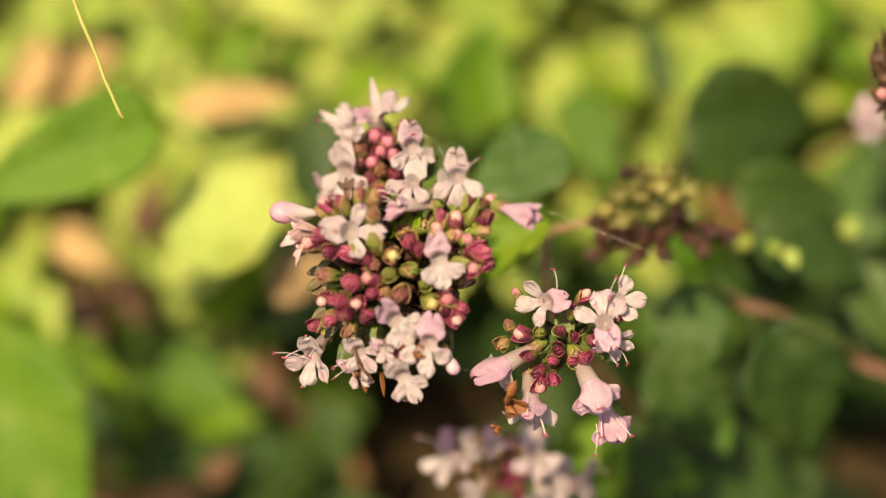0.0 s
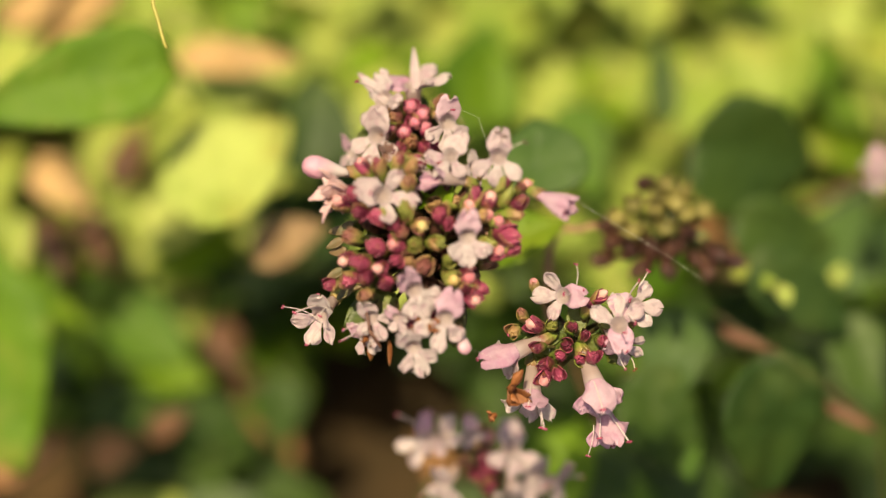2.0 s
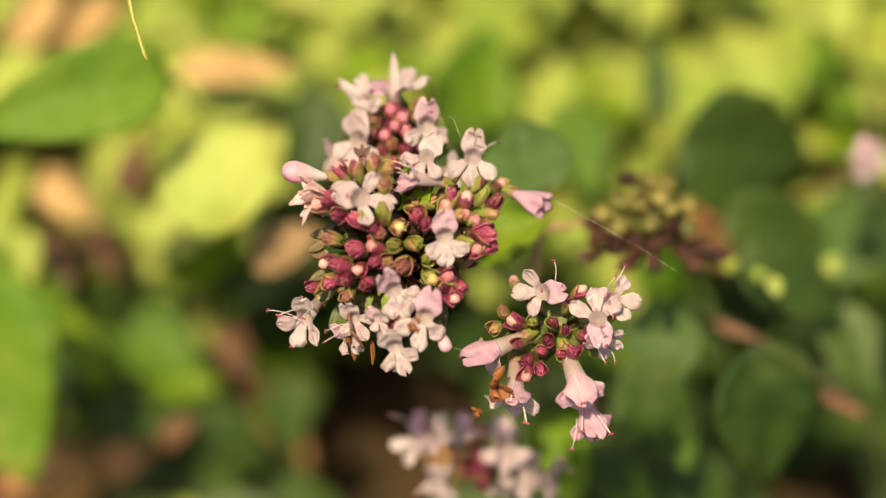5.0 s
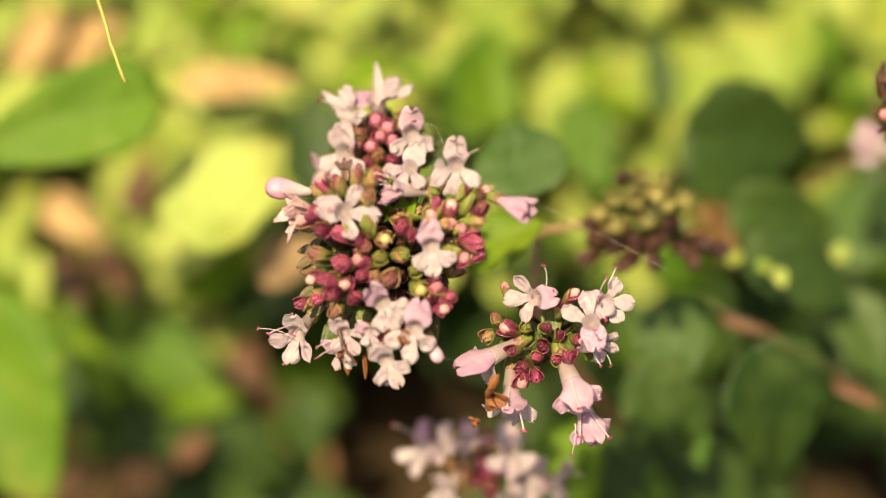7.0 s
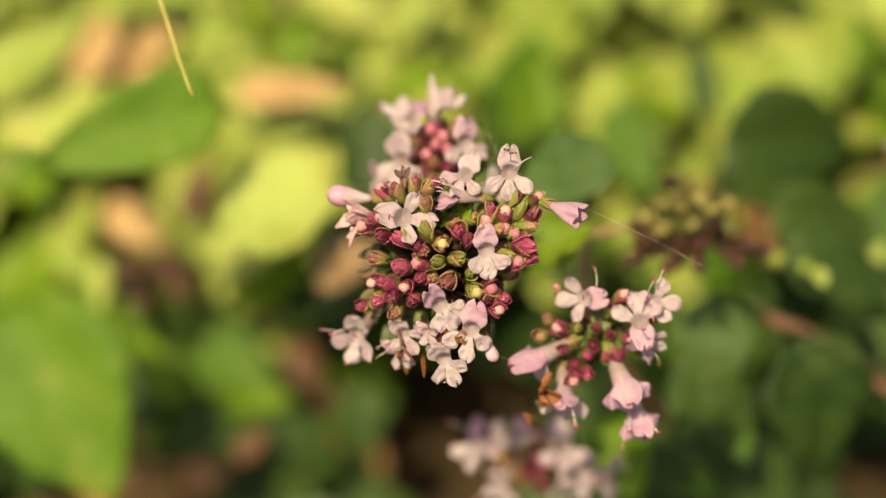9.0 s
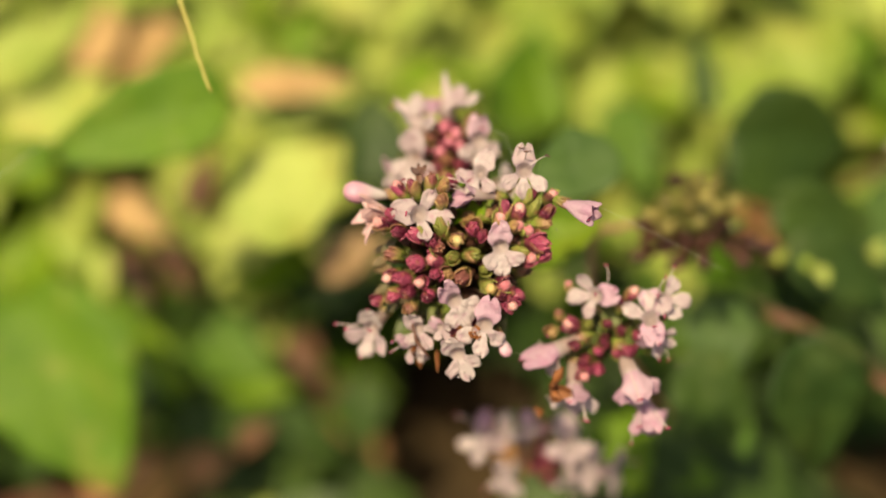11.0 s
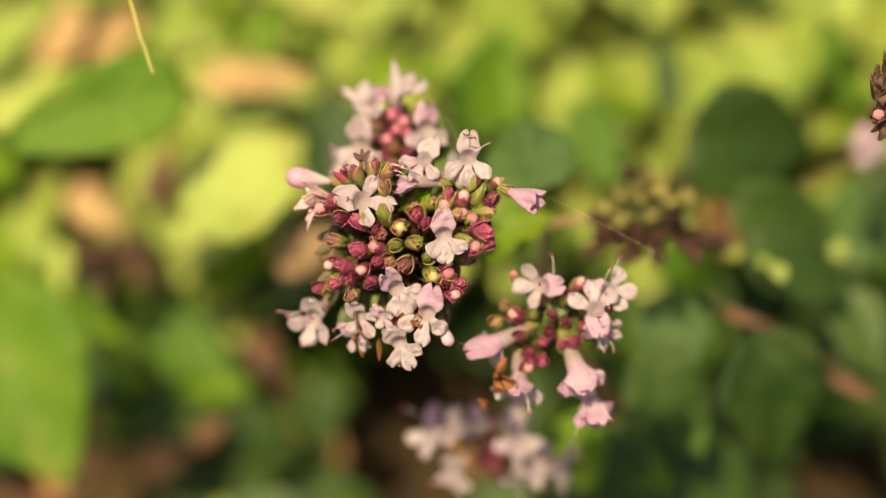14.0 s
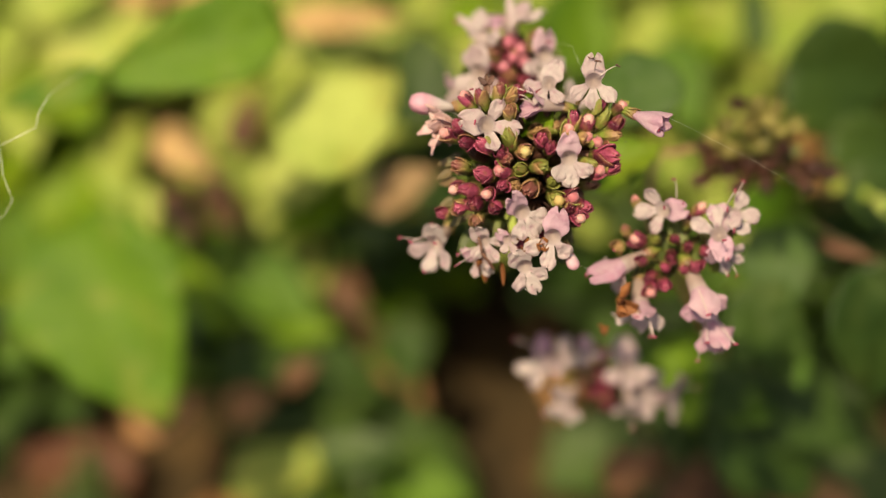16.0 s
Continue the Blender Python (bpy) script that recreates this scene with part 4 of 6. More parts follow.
# dense oregano flower head with white-pink blooms and maroon buds
main_head = flower_head("dense oregano flower head with white-pink blooms and maroon buds", (0.0, 0.0, 0.0), (0.004, 0.115, 0.000))
flower(main_head, (-4.20, 5.00, 6.40), (0.20, 0.02, 0.98), (-1.0, 0.25, 0.2), 1.12, "white", 0.80, 1, 1, (-0.85, 0.74, -5.77), 1.00, False, 66)
flower(main_head, (8.20, 9.20, 6.00), (0.00, -0.15, 0.99), (0.1, 1.0, 0.2), 1.02, "white", 1.15, 1, 2, (1.72, 2.40, -5.99), 1.00, True, 50)
flower(main_head, (4.91, 0.60, 6.38), (0.12, -0.43, 0.89), (0.0, 1.0, 0.5), 1.05, "lilac_lip", 0.95, 0, 3, (0.91, 0.13, -6.03), 1.00, False, 44)
flower(main_head, (3.10, 9.40, 4.20), (-0.10, 0.15, 0.98), (0.5, 1.0, 0.0), 0.95, "white", 0.90, 0, 4, (0.70, 1.99, -6.68), 1.00, False, 52)
flower(main_head, (2.10, 7.00, 5.00), (-0.93, 0.16, 0.33), (0.0, 1.0, 0.5), 0.95, "pink", 0.30, 2, 5, (1.10, 1.51, -6.04), 0.55, False, 52)
furled(main_head, (14.10, 4.40, 7.00), (0.80, -0.40, 0.46), "pink", 0.94, 6, (2.24, 1.50, -5.73), (-0.2, 0.6, 0.8))
furled(main_head, (-10.56, 7.96, 1.54), (-0.95, 0.11, 0.29), "blush", 1.22, 7, (-1.19, 1.64, -6.26), (0.0, 1.0, 0.0))
crumpled(main_head, (-8.09, 5.57, 2.86), (-0.89, 0.00, 0.45), WITHERED_PINK, 1.15, 8, 3.6)
crumpled(main_head, (-8.89, 4.95, 1.98), (-0.78, -0.49, 0.39), WITHERED_PINK, 0.90, 9, 3.0)
flower(main_head, (-0.80, -5.20, 6.40), (0.22, -0.35, 0.91), (-0.5, 0.8, 0.3), 1.04, "lilac_lip", 0.90, 0, 10, (-0.41, -1.71, -5.94), 1.00, False, 40)
flower(main_head, (2.50, -8.20, 6.60), (0.02, -0.35, 0.94), (0.3, 1.0, 0.3), 1.08, "lilac_lip", 1.10, 0, 11, (0.54, -2.66, -5.83), 1.00, False, 48)
flower(main_head, (-0.90, -11.40, 5.50), (0.00, -0.51, 0.86), (-0.4, 0.9, 0.3), 0.98, "white", 0.95, 0, 12, (-0.18, -3.43, -6.08), 1.00, False, 40)
flower(main_head, (-5.40, -8.20, 3.30), (0.05, -0.36, 0.93), (-0.5, 1.0, 0.0), 0.80, "white", 0.95, 0, 13, (-1.04, -2.80, -6.26), 1.00, False, 60)
flower(main_head, (-6.40, -10.40, 1.10), (-0.45, -0.50, 0.74), (-0.7, 0.6, 0.3), 0.75, "lilac_lip", 0.70, 2, 14, (-1.11, -3.23, -6.41), 1.00, False, 52)
flower(main_head, (-11.31, -8.10, -2.86), (-0.39, -0.45, 0.80), (0.3, 1.0, 0.2), 1.12, "white", 0.95, 2, 15, (-1.98, -2.54, -6.98), 0.95, False, 52)
flower(main_head, (-2.74, -8.19, 4.40), (-0.28, -0.28, 0.92), (-0.6, 0.8, 0.0), 0.55, "lilac_lip", 0.50, 0, 16, (-0.44, -3.06, -6.04), 1.00, False, 52)
furled(main_head, (4.50, -10.90, 4.40), (0.23, -0.93, 0.28), "blush", 0.62, 17, (0.82, -3.35, -5.88), (0.0, 1.0, 0.0))
crumpled(main_head, (-5.64, -10.26, 0.00), (0.11, -0.53, 0.84), RUST, 0.80, 21, 3.2)
bract_leaf(main_head, (-3.56, -10.83, 1.54), (-0.2, -1.0, 0.1), (0.7, 0.3, 0.6), 2.8, 0.6, RUST)
crumpled(main_head, (-0.47, -9.45, 4.40), (0.18, -0.37, 0.91), RUST, 0.70, 23, 2.4)
crumpled(main_head, (-5.85, -7.78, 1.54), (-0.20, -0.59, 0.78), RUST, 0.60, 24, 2.2)
crumpled(main_head, (1.16, -8.89, 6.16), (0.29, -0.57, 0.77), RUST, 0.60, 25, 2.0)
bud(main_head, (-7.79, 3.73, 3.22), (-0.57, 0.27, 0.78), "maroon", 0.90, "pink", 26, (-1.64, 0.49, -5.93))
bud(main_head, (-5.94, 3.09, 4.52), (-0.39, -0.03, 0.92), "maroon", 0.95, "", 27, (-1.25, 0.29, -5.79))
bud(main_head, (-3.47, 1.96, 5.38), (-0.60, 0.44, 0.67), "maroon", 0.90, "", 28, (-0.73, -0.07, -5.70))
bud(main_head, (-2.53, 1.40, 5.01), (-0.13, 0.24, 0.96), "maroon", 0.85, "", 29, (-0.53, -0.24, -5.74))
bud(main_head, (-1.57, 2.31, 5.20), (-0.09, 0.65, 0.76), "green", 0.95, "", 30, (-0.33, 0.04, -5.72))
bud(main_head, (-0.83, 1.82, 4.24), (0.37, -0.11, 0.92), "mixed", 0.85, "cream", 31, (-0.17, -0.11, -5.82))
bud(main_head, (1.73, 2.55, 4.04), (0.12, 0.24, 0.96), "maroon", 0.99, "", 32, (0.36, 0.12, -5.84))
bud(main_head, (2.71, 1.44, 4.08), (0.11, 0.40, 0.91), "maroon", 0.85, "", 33, (0.57, -0.23, -5.84))
bud(main_head, (-2.52, 1.26, 4.90), (0.13, -0.20, 0.97), "mixed", 0.90, "", 34, (-0.53, -0.29, -5.75))
bud(main_head, (-1.76, -0.92, 5.03), (-0.61, 0.39, 0.69), "maroon", 0.85, "pink", 35, (-0.37, -0.98, -5.74))
bud(main_head, (-3.94, -0.92, 4.92), (-0.62, 0.15, 0.77), "maroon", 0.90, "", 36, (-0.83, -0.97, -5.75))
bud(main_head, (-4.21, -2.77, 4.00), (-0.14, -0.07, 0.99), "maroon", 0.85, "pink", 37, (-0.88, -1.56, -5.85))
bud(main_head, (-2.67, -1.72, 4.81), (-0.03, -0.32, 0.95), "maroon", 0.81, "", 38, (-0.56, -1.23, -5.76))
bud(main_head, (-1.20, -2.21, 4.61), (-0.14, 0.09, 0.99), "mixed", 0.85, "", 39, (-0.25, -1.38, -5.78))
bud(main_head, (0.55, -2.06, 4.02), (-0.15, -0.27, 0.95), "mixed", 1.08, "", 40, (0.11, -1.33, -5.84))
bud(main_head, (-0.33, -0.46, 4.63), (-0.18, 0.05, 0.98), "green", 0.85, "", 41, (-0.07, -0.83, -5.78))
bud(main_head, (0.81, -0.16, 4.27), (0.55, 0.01, 0.84), "green", 0.90, "", 42, (0.17, -0.74, -5.82))
bud(main_head, (-7.16, -1.51, 3.40), (-0.60, -0.28, 0.75), "maroon", 0.85, "pink", 43, (-1.50, -1.16, -5.91))
bud(main_head, (-5.51, -2.59, 4.32), (-0.68, 0.13, 0.72), "maroon", 0.95, "", 44, (-1.16, -1.50, -5.81))
bud(main_head, (-7.34, -3.67, 2.75), (-0.38, -0.33, 0.86), "maroon", 0.95, "", 45, (-1.54, -1.84, -5.98))
bud(main_head, (-9.17, -4.63, 1.20), (-0.59, -0.11, 0.80), "maroon", 0.77, "", 46, (-1.93, -2.14, -6.14))
bud(main_head, (-5.47, -3.62, 3.92), (-0.45, -0.19, 0.87), "maroon", 0.90, "", 47, (-1.15, -1.83, -5.85))
bud(main_head, (4.70, 2.61, 3.99), (0.19, 0.73, 0.66), "mixed", 0.88, "pink", 48, (0.99, 0.14, -5.85))
bud(main_head, (6.91, 3.37, 4.10), (0.21, 0.78, 0.60), "maroon", 0.90, "pink", 49, (1.45, 0.38, -5.83))
bud(main_head, (5.60, 3.93, 4.47), (0.15, 0.78, 0.61), "maroon", 0.85, "", 50, (1.18, 0.55, -5.80))
bud(main_head, (5.65, 2.59, 3.71), (0.73, 0.14, 0.67), "mixed", 0.90, "pink", 51, (1.19, 0.13, -5.88))
bud(main_head, (7.51, 2.61, 3.17), (0.42, -0.25, 0.87), "green", 0.90, "pink", 52, (1.58, 0.14, -5.93))
bud(main_head, (10.36, 5.49, 3.98), (0.44, 0.43, 0.79), "mixed", 0.81, "pink", 53, (2.18, 1.04, -5.85))
bud(main_head, (9.74, 3.22, 4.45), (0.49, 0.65, 0.58), "maroon", 0.81, "", 54, (2.05, 0.33, -5.80))
bud(main_head, (8.88, 3.04, 4.46), (0.87, -0.03, 0.48), "mixed", 0.77, "", 55, (1.86, 0.27, -5.80))
bud(main_head, (8.03, 0.95, 3.07), (0.58, -0.11, 0.81), "maroon", 1.22, "", 56, (1.69, -0.38, -5.94))
bud(main_head, (7.28, -1.61, 3.13), (0.50, 0.32, 0.81), "maroon", 0.85, "pink", 57, (1.53, -1.19, -5.94))
bud(main_head, (8.88, -1.13, 3.60), (0.65, 0.26, 0.71), "maroon", 0.85, "", 58, (1.87, -1.04, -5.89))
bud(main_head, (2.70, -3.51, 3.64), (0.29, -0.25, 0.92), "green", 0.85, "cream", 59, (0.57, -1.79, -5.88))
bud(main_head, (3.99, -3.68, 3.46), (0.58, -0.02, 0.81), "maroon", 0.95, "pink", 60, (0.84, -1.85, -5.90))
bud(main_head, (4.63, -5.38, 3.91), (0.51, -0.40, 0.76), "maroon", 0.90, "pink", 61, (0.97, -2.38, -5.85))
bud(main_head, (4.60, -5.14, 3.99), (0.10, -0.01, 1.00), "maroon", 0.85, "", 62, (0.97, -2.30, -5.85))
bud(main_head, (5.51, -4.73, 4.16), (0.54, -0.14, 0.83), "maroon", 0.77, "", 63, (1.16, -2.18, -5.83))
bud(main_head, (-4.18, 6.98, 5.50), (-0.29, 0.72, 0.63), "maroon", 0.85, "", 64, (-0.88, 1.51, -5.69))
bud(main_head, (-5.46, 7.05, 4.63), (-0.62, 0.73, 0.28), "maroon", 0.81, "pink", 65, (-1.15, 1.54, -5.78))
bud(main_head, (-1.59, 7.22, 5.27), (0.28, 0.59, 0.76), "mixed", 0.85, "", 66, (-0.33, 1.59, -5.71))
bud(main_head, (-2.88, 7.43, 5.69), (0.24, 0.80, 0.55), "mixed", 0.81, "", 67, (-0.61, 1.65, -5.67))
bud(main_head, (-1.54, 5.50, 5.49), (0.02, 0.55, 0.83), "mixed", 0.81, "", 68, (-0.32, 1.05, -5.69))
bud(main_head, (-6.79, 4.37, 4.43), (-0.44, 0.38, 0.81), "maroon", 0.81, "", 69, (-1.42, 0.69, -5.80))
bud(main_head, (2.58, -2.14, 4.16), (0.29, 0.10, 0.95), "green", 0.72, "", 70, (0.54, -1.36, -5.83))
bud(main_head, (6.01, 0.17, 4.09), (0.81, -0.16, 0.56), "green", 0.72, "", 71, (1.26, -0.63, -5.84))
bud(main_head, (8.50, 4.05, 4.75), (0.55, 0.72, 0.43), "green", 0.72, "", 72, (1.78, 0.59, -5.77))
bud(main_head, (8.06, 5.61, 4.78), (0.65, 0.56, 0.51), "maroon", 0.72, "", 73, (1.69, 1.08, -5.76))
bud(main_head, (-6.61, 0.34, 4.55), (-0.67, 0.21, 0.71), "mixed", 0.81, "", 74, (-1.39, -0.58, -5.79))
bud(main_head, (-3.31, -4.12, 4.47), (-0.33, -0.23, 0.91), "maroon", 0.77, "", 75, (-0.70, -1.98, -5.80))
bud(main_head, (-5.58, -5.10, 3.39), (-0.28, -0.45, 0.85), "mixed", 0.81, "", 76, (-1.17, -2.29, -5.91))
bud(main_head, (0.73, -0.31, 0.91), (-0.08, 0.14, 0.99), "maroon", 0.80, "", 77, (0.15, -0.78, -6.17))
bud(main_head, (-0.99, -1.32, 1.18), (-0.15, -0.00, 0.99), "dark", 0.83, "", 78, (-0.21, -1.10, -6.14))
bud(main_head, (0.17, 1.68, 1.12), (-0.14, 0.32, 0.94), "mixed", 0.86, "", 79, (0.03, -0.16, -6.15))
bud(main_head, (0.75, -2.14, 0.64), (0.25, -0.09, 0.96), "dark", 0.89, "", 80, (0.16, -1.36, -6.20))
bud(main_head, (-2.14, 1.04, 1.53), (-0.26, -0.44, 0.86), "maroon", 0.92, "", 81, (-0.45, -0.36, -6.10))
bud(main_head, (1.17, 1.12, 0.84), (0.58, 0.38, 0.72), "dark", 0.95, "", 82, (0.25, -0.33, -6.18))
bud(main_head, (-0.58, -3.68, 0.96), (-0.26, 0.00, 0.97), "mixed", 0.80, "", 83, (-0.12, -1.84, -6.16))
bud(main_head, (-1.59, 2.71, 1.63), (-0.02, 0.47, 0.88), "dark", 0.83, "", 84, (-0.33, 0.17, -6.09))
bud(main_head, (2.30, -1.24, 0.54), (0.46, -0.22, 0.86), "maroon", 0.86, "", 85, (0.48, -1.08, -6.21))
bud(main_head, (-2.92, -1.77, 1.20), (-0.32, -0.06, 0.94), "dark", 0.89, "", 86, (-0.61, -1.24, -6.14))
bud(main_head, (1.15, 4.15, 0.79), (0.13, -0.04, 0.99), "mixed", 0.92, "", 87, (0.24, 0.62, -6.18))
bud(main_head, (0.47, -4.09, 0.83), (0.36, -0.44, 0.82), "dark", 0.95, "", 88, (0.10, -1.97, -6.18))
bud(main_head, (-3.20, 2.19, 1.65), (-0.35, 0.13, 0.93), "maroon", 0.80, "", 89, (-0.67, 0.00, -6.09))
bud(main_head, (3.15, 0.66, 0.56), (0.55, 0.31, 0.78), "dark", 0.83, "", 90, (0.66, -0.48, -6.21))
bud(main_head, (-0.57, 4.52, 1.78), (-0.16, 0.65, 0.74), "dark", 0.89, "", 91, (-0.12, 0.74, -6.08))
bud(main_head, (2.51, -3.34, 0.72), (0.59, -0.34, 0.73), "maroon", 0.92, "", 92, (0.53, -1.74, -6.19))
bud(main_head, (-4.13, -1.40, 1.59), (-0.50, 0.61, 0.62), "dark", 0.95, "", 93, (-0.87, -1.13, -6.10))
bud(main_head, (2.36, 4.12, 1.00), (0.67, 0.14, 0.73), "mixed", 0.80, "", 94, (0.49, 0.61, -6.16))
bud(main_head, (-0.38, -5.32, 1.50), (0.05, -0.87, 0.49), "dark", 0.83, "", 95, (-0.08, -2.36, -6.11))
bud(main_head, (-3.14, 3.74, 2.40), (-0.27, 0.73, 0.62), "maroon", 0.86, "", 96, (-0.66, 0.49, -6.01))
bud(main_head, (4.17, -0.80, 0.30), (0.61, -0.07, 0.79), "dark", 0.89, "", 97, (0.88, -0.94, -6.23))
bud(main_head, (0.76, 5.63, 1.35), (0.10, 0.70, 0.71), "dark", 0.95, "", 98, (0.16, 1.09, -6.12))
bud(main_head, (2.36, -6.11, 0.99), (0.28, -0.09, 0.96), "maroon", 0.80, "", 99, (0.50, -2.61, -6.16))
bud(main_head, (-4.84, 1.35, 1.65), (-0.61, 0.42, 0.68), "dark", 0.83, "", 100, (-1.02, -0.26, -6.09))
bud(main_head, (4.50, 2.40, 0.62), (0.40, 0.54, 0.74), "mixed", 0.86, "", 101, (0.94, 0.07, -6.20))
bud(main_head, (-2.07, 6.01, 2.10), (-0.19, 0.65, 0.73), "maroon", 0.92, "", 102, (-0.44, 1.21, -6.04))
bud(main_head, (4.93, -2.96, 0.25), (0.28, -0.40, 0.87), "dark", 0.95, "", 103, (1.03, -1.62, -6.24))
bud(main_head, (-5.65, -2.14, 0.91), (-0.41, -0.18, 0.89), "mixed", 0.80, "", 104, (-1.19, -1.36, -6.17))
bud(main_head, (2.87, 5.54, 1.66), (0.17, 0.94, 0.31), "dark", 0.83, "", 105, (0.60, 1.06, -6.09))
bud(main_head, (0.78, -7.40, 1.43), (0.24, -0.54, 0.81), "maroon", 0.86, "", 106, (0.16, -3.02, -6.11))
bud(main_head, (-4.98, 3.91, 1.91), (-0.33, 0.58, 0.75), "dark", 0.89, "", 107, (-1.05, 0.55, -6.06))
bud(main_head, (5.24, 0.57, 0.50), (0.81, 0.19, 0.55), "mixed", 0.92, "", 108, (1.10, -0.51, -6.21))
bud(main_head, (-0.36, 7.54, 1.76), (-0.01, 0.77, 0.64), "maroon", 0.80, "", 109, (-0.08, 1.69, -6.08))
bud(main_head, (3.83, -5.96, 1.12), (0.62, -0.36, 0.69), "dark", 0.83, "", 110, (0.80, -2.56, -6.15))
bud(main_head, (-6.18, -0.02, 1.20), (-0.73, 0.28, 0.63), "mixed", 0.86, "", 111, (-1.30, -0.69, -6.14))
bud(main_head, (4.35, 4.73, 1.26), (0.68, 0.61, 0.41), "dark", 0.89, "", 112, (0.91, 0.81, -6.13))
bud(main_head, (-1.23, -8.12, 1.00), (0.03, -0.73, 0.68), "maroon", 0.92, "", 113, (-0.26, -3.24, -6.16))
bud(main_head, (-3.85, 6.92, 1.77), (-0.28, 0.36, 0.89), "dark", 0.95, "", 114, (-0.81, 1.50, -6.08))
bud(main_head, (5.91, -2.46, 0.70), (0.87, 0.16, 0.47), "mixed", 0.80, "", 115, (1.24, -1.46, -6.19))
bract_leaf(main_head, (0.33, 3.69, 1.54), (0.5, 0.6, 0.3), (-0.3, -0.1, 1.0), 4.6, 4.2, LEAF_FRESH)
bract_leaf(main_head, (-0.50, 3.31, 1.54), (-0.5, 0.6, 0.4), (0.0, -0.1, 1.0), 4.2, 3.6, LEAF_FRESH)
bract_leaf(main_head, (-3.87, -5.47, -1.10), (-0.3, -1.0, 0.3), (0.0, 0.4, 1.0), 6.0, 4.0, BRACT)
bract_leaf(main_head, (-5.22, -6.49, -3.30), (-0.8, -0.7, 0.1), (-0.2, 0.4, 1.0), 4.5, 3.0, BRACT)
bract_leaf(main_head, (2.24, 4.99, 0.66), (-0.3, 0.6, 0.2), (0.0, 0.1, 1.0), 4.0, 3.4, LEAF_FRESH)
bract_leaf(main_head, (3.86, -0.64, -1.10), (0.2, 0.2, 1.0), (0.0, 1.0, 0.0), 5.0, 4.0, CALYX_GREEN)
bract_leaf(main_head, (2.57, -5.79, -1.10), (0.2, -1.0, 0.2), (0.0, 0.3, 1.0), 6.0, 4.0, BRACT)
bract_leaf(main_head, (2.17, 0.01, -2.86), (1.0, 0.0, 0.7), (-0.5, -0.0, 1.0), 3.4, 3.0, BRACT)
bract_leaf(main_head, (-2.36, -2.47, -3.74), (-0.7, 0.7, 0.7), (0.4, -0.3, 1.0), 3.4, 3.0, BRACT)
bract_leaf(main_head, (0.33, 4.80, -4.62), (0.1, -1.0, 0.7), (-0.0, 0.5, 1.0), 3.4, 3.0, BRACT)
bract_leaf(main_head, (3.10, -4.65, -2.86), (0.6, 0.8, 0.7), (-0.3, -0.4, 1.0), 3.4, 3.0, BRACT)
bract_leaf(main_head, (-6.03, 1.21, -3.74), (-1.0, -0.2, 0.7), (0.5, 0.1, 1.0), 3.4, 3.0, BRACT)
bract_leaf(main_head, (1.83, 1.39, -4.62), (0.8, -0.5, 0.7), (-0.4, 0.3, 1.0), 3.4, 3.0, BRACT)
bract_leaf(main_head, (-0.82, -3.52, -2.86), (-0.3, 1.0, 0.7), (0.1, -0.5, 1.0), 3.4, 3.0, BRACT)
bract_leaf(main_head, (-1.96, 4.24, -3.74), (-0.5, -0.9, 0.7), (0.2, 0.4, 1.0), 3.4, 3.0, BRACT)
bract_leaf(main_head, (4.81, -1.98, -4.62), (0.9, 0.3, 0.7), (-0.5, -0.2, 1.0), 3.4, 3.0, BRACT)
bract_leaf(main_head, (-5.61, -2.72, -2.86), (-0.9, 0.4, 0.7), (0.5, -0.2, 1.0), 3.4, 3.0, BRACT)
bract_leaf(main_head, (0.89, 2.32, -3.74), (0.4, -0.9, 0.7), (-0.2, 0.5, 1.0), 3.4, 3.0, BRACT)
bract_leaf(main_head, (0.96, -3.48, -4.62), (0.3, 1.0, 0.7), (-0.2, -0.5, 1.0), 3.4, 3.0, BRACT)
bract_leaf(main_head, (-3.62, 2.35, -2.86), (-0.9, -0.5, 0.7), (0.4, 0.2, 1.0), 3.4, 3.0, BRACT)
bract_leaf(main_head, (4.96, 1.35, -3.74), (1.0, -0.2, 0.7), (-0.5, 0.1, 1.0), 3.4, 3.0, BRACT)
bract_leaf(main_head, (-3.48, -5.82, -4.62), (-0.6, 0.8, 0.7), (0.3, -0.4, 1.0), 3.4, 3.0, BRACT)
bract_leaf(main_head, (-0.33, 2.51, -2.86), (-0.1, -1.0, 0.7), (0.1, 0.5, 1.0), 3.4, 3.0, BRACT)
bract_leaf(main_head, (2.43, -2.31, -3.74), (0.8, 0.6, 0.7), (-0.4, -0.3, 1.0), 3.4, 3.0, BRACT)
bract_leaf(main_head, (-4.19, -0.26, -4.62), (-1.0, 0.1, 0.7), (0.5, -0.0, 1.0), 3.4, 3.0, BRACT)
bract_leaf(main_head, (3.54, 4.23, -2.86), (0.7, -0.7, 0.7), (-0.3, 0.4, 1.0), 3.4, 3.0, BRACT)
bract_leaf(main_head, (-0.19, -7.02, -3.74), (-0.0, 1.0, 0.7), (0.0, -0.5, 1.0), 3.4, 3.0, BRACT)
bract_leaf(main_head, (-1.48, 1.94, -4.62), (-0.7, -0.8, 0.7), (0.3, 0.4, 1.0), 3.4, 3.0, BRACT)
bract_leaf(main_head, (3.12, -0.40, -2.86), (1.0, 0.1, 0.7), (-0.5, -0.1, 1.0), 3.4, 3.0, BRACT)
bract_leaf(main_head, (-3.38, -2.81, -3.74), (-0.8, 0.6, 0.7), (0.4, -0.3, 1.0), 3.4, 3.0, BRACT)
bract_leaf(main_head, (0.99, 5.83, -4.62), (0.2, -1.0, 0.7), (-0.1, 0.5, 1.0), 3.4, 3.0, BRACT)
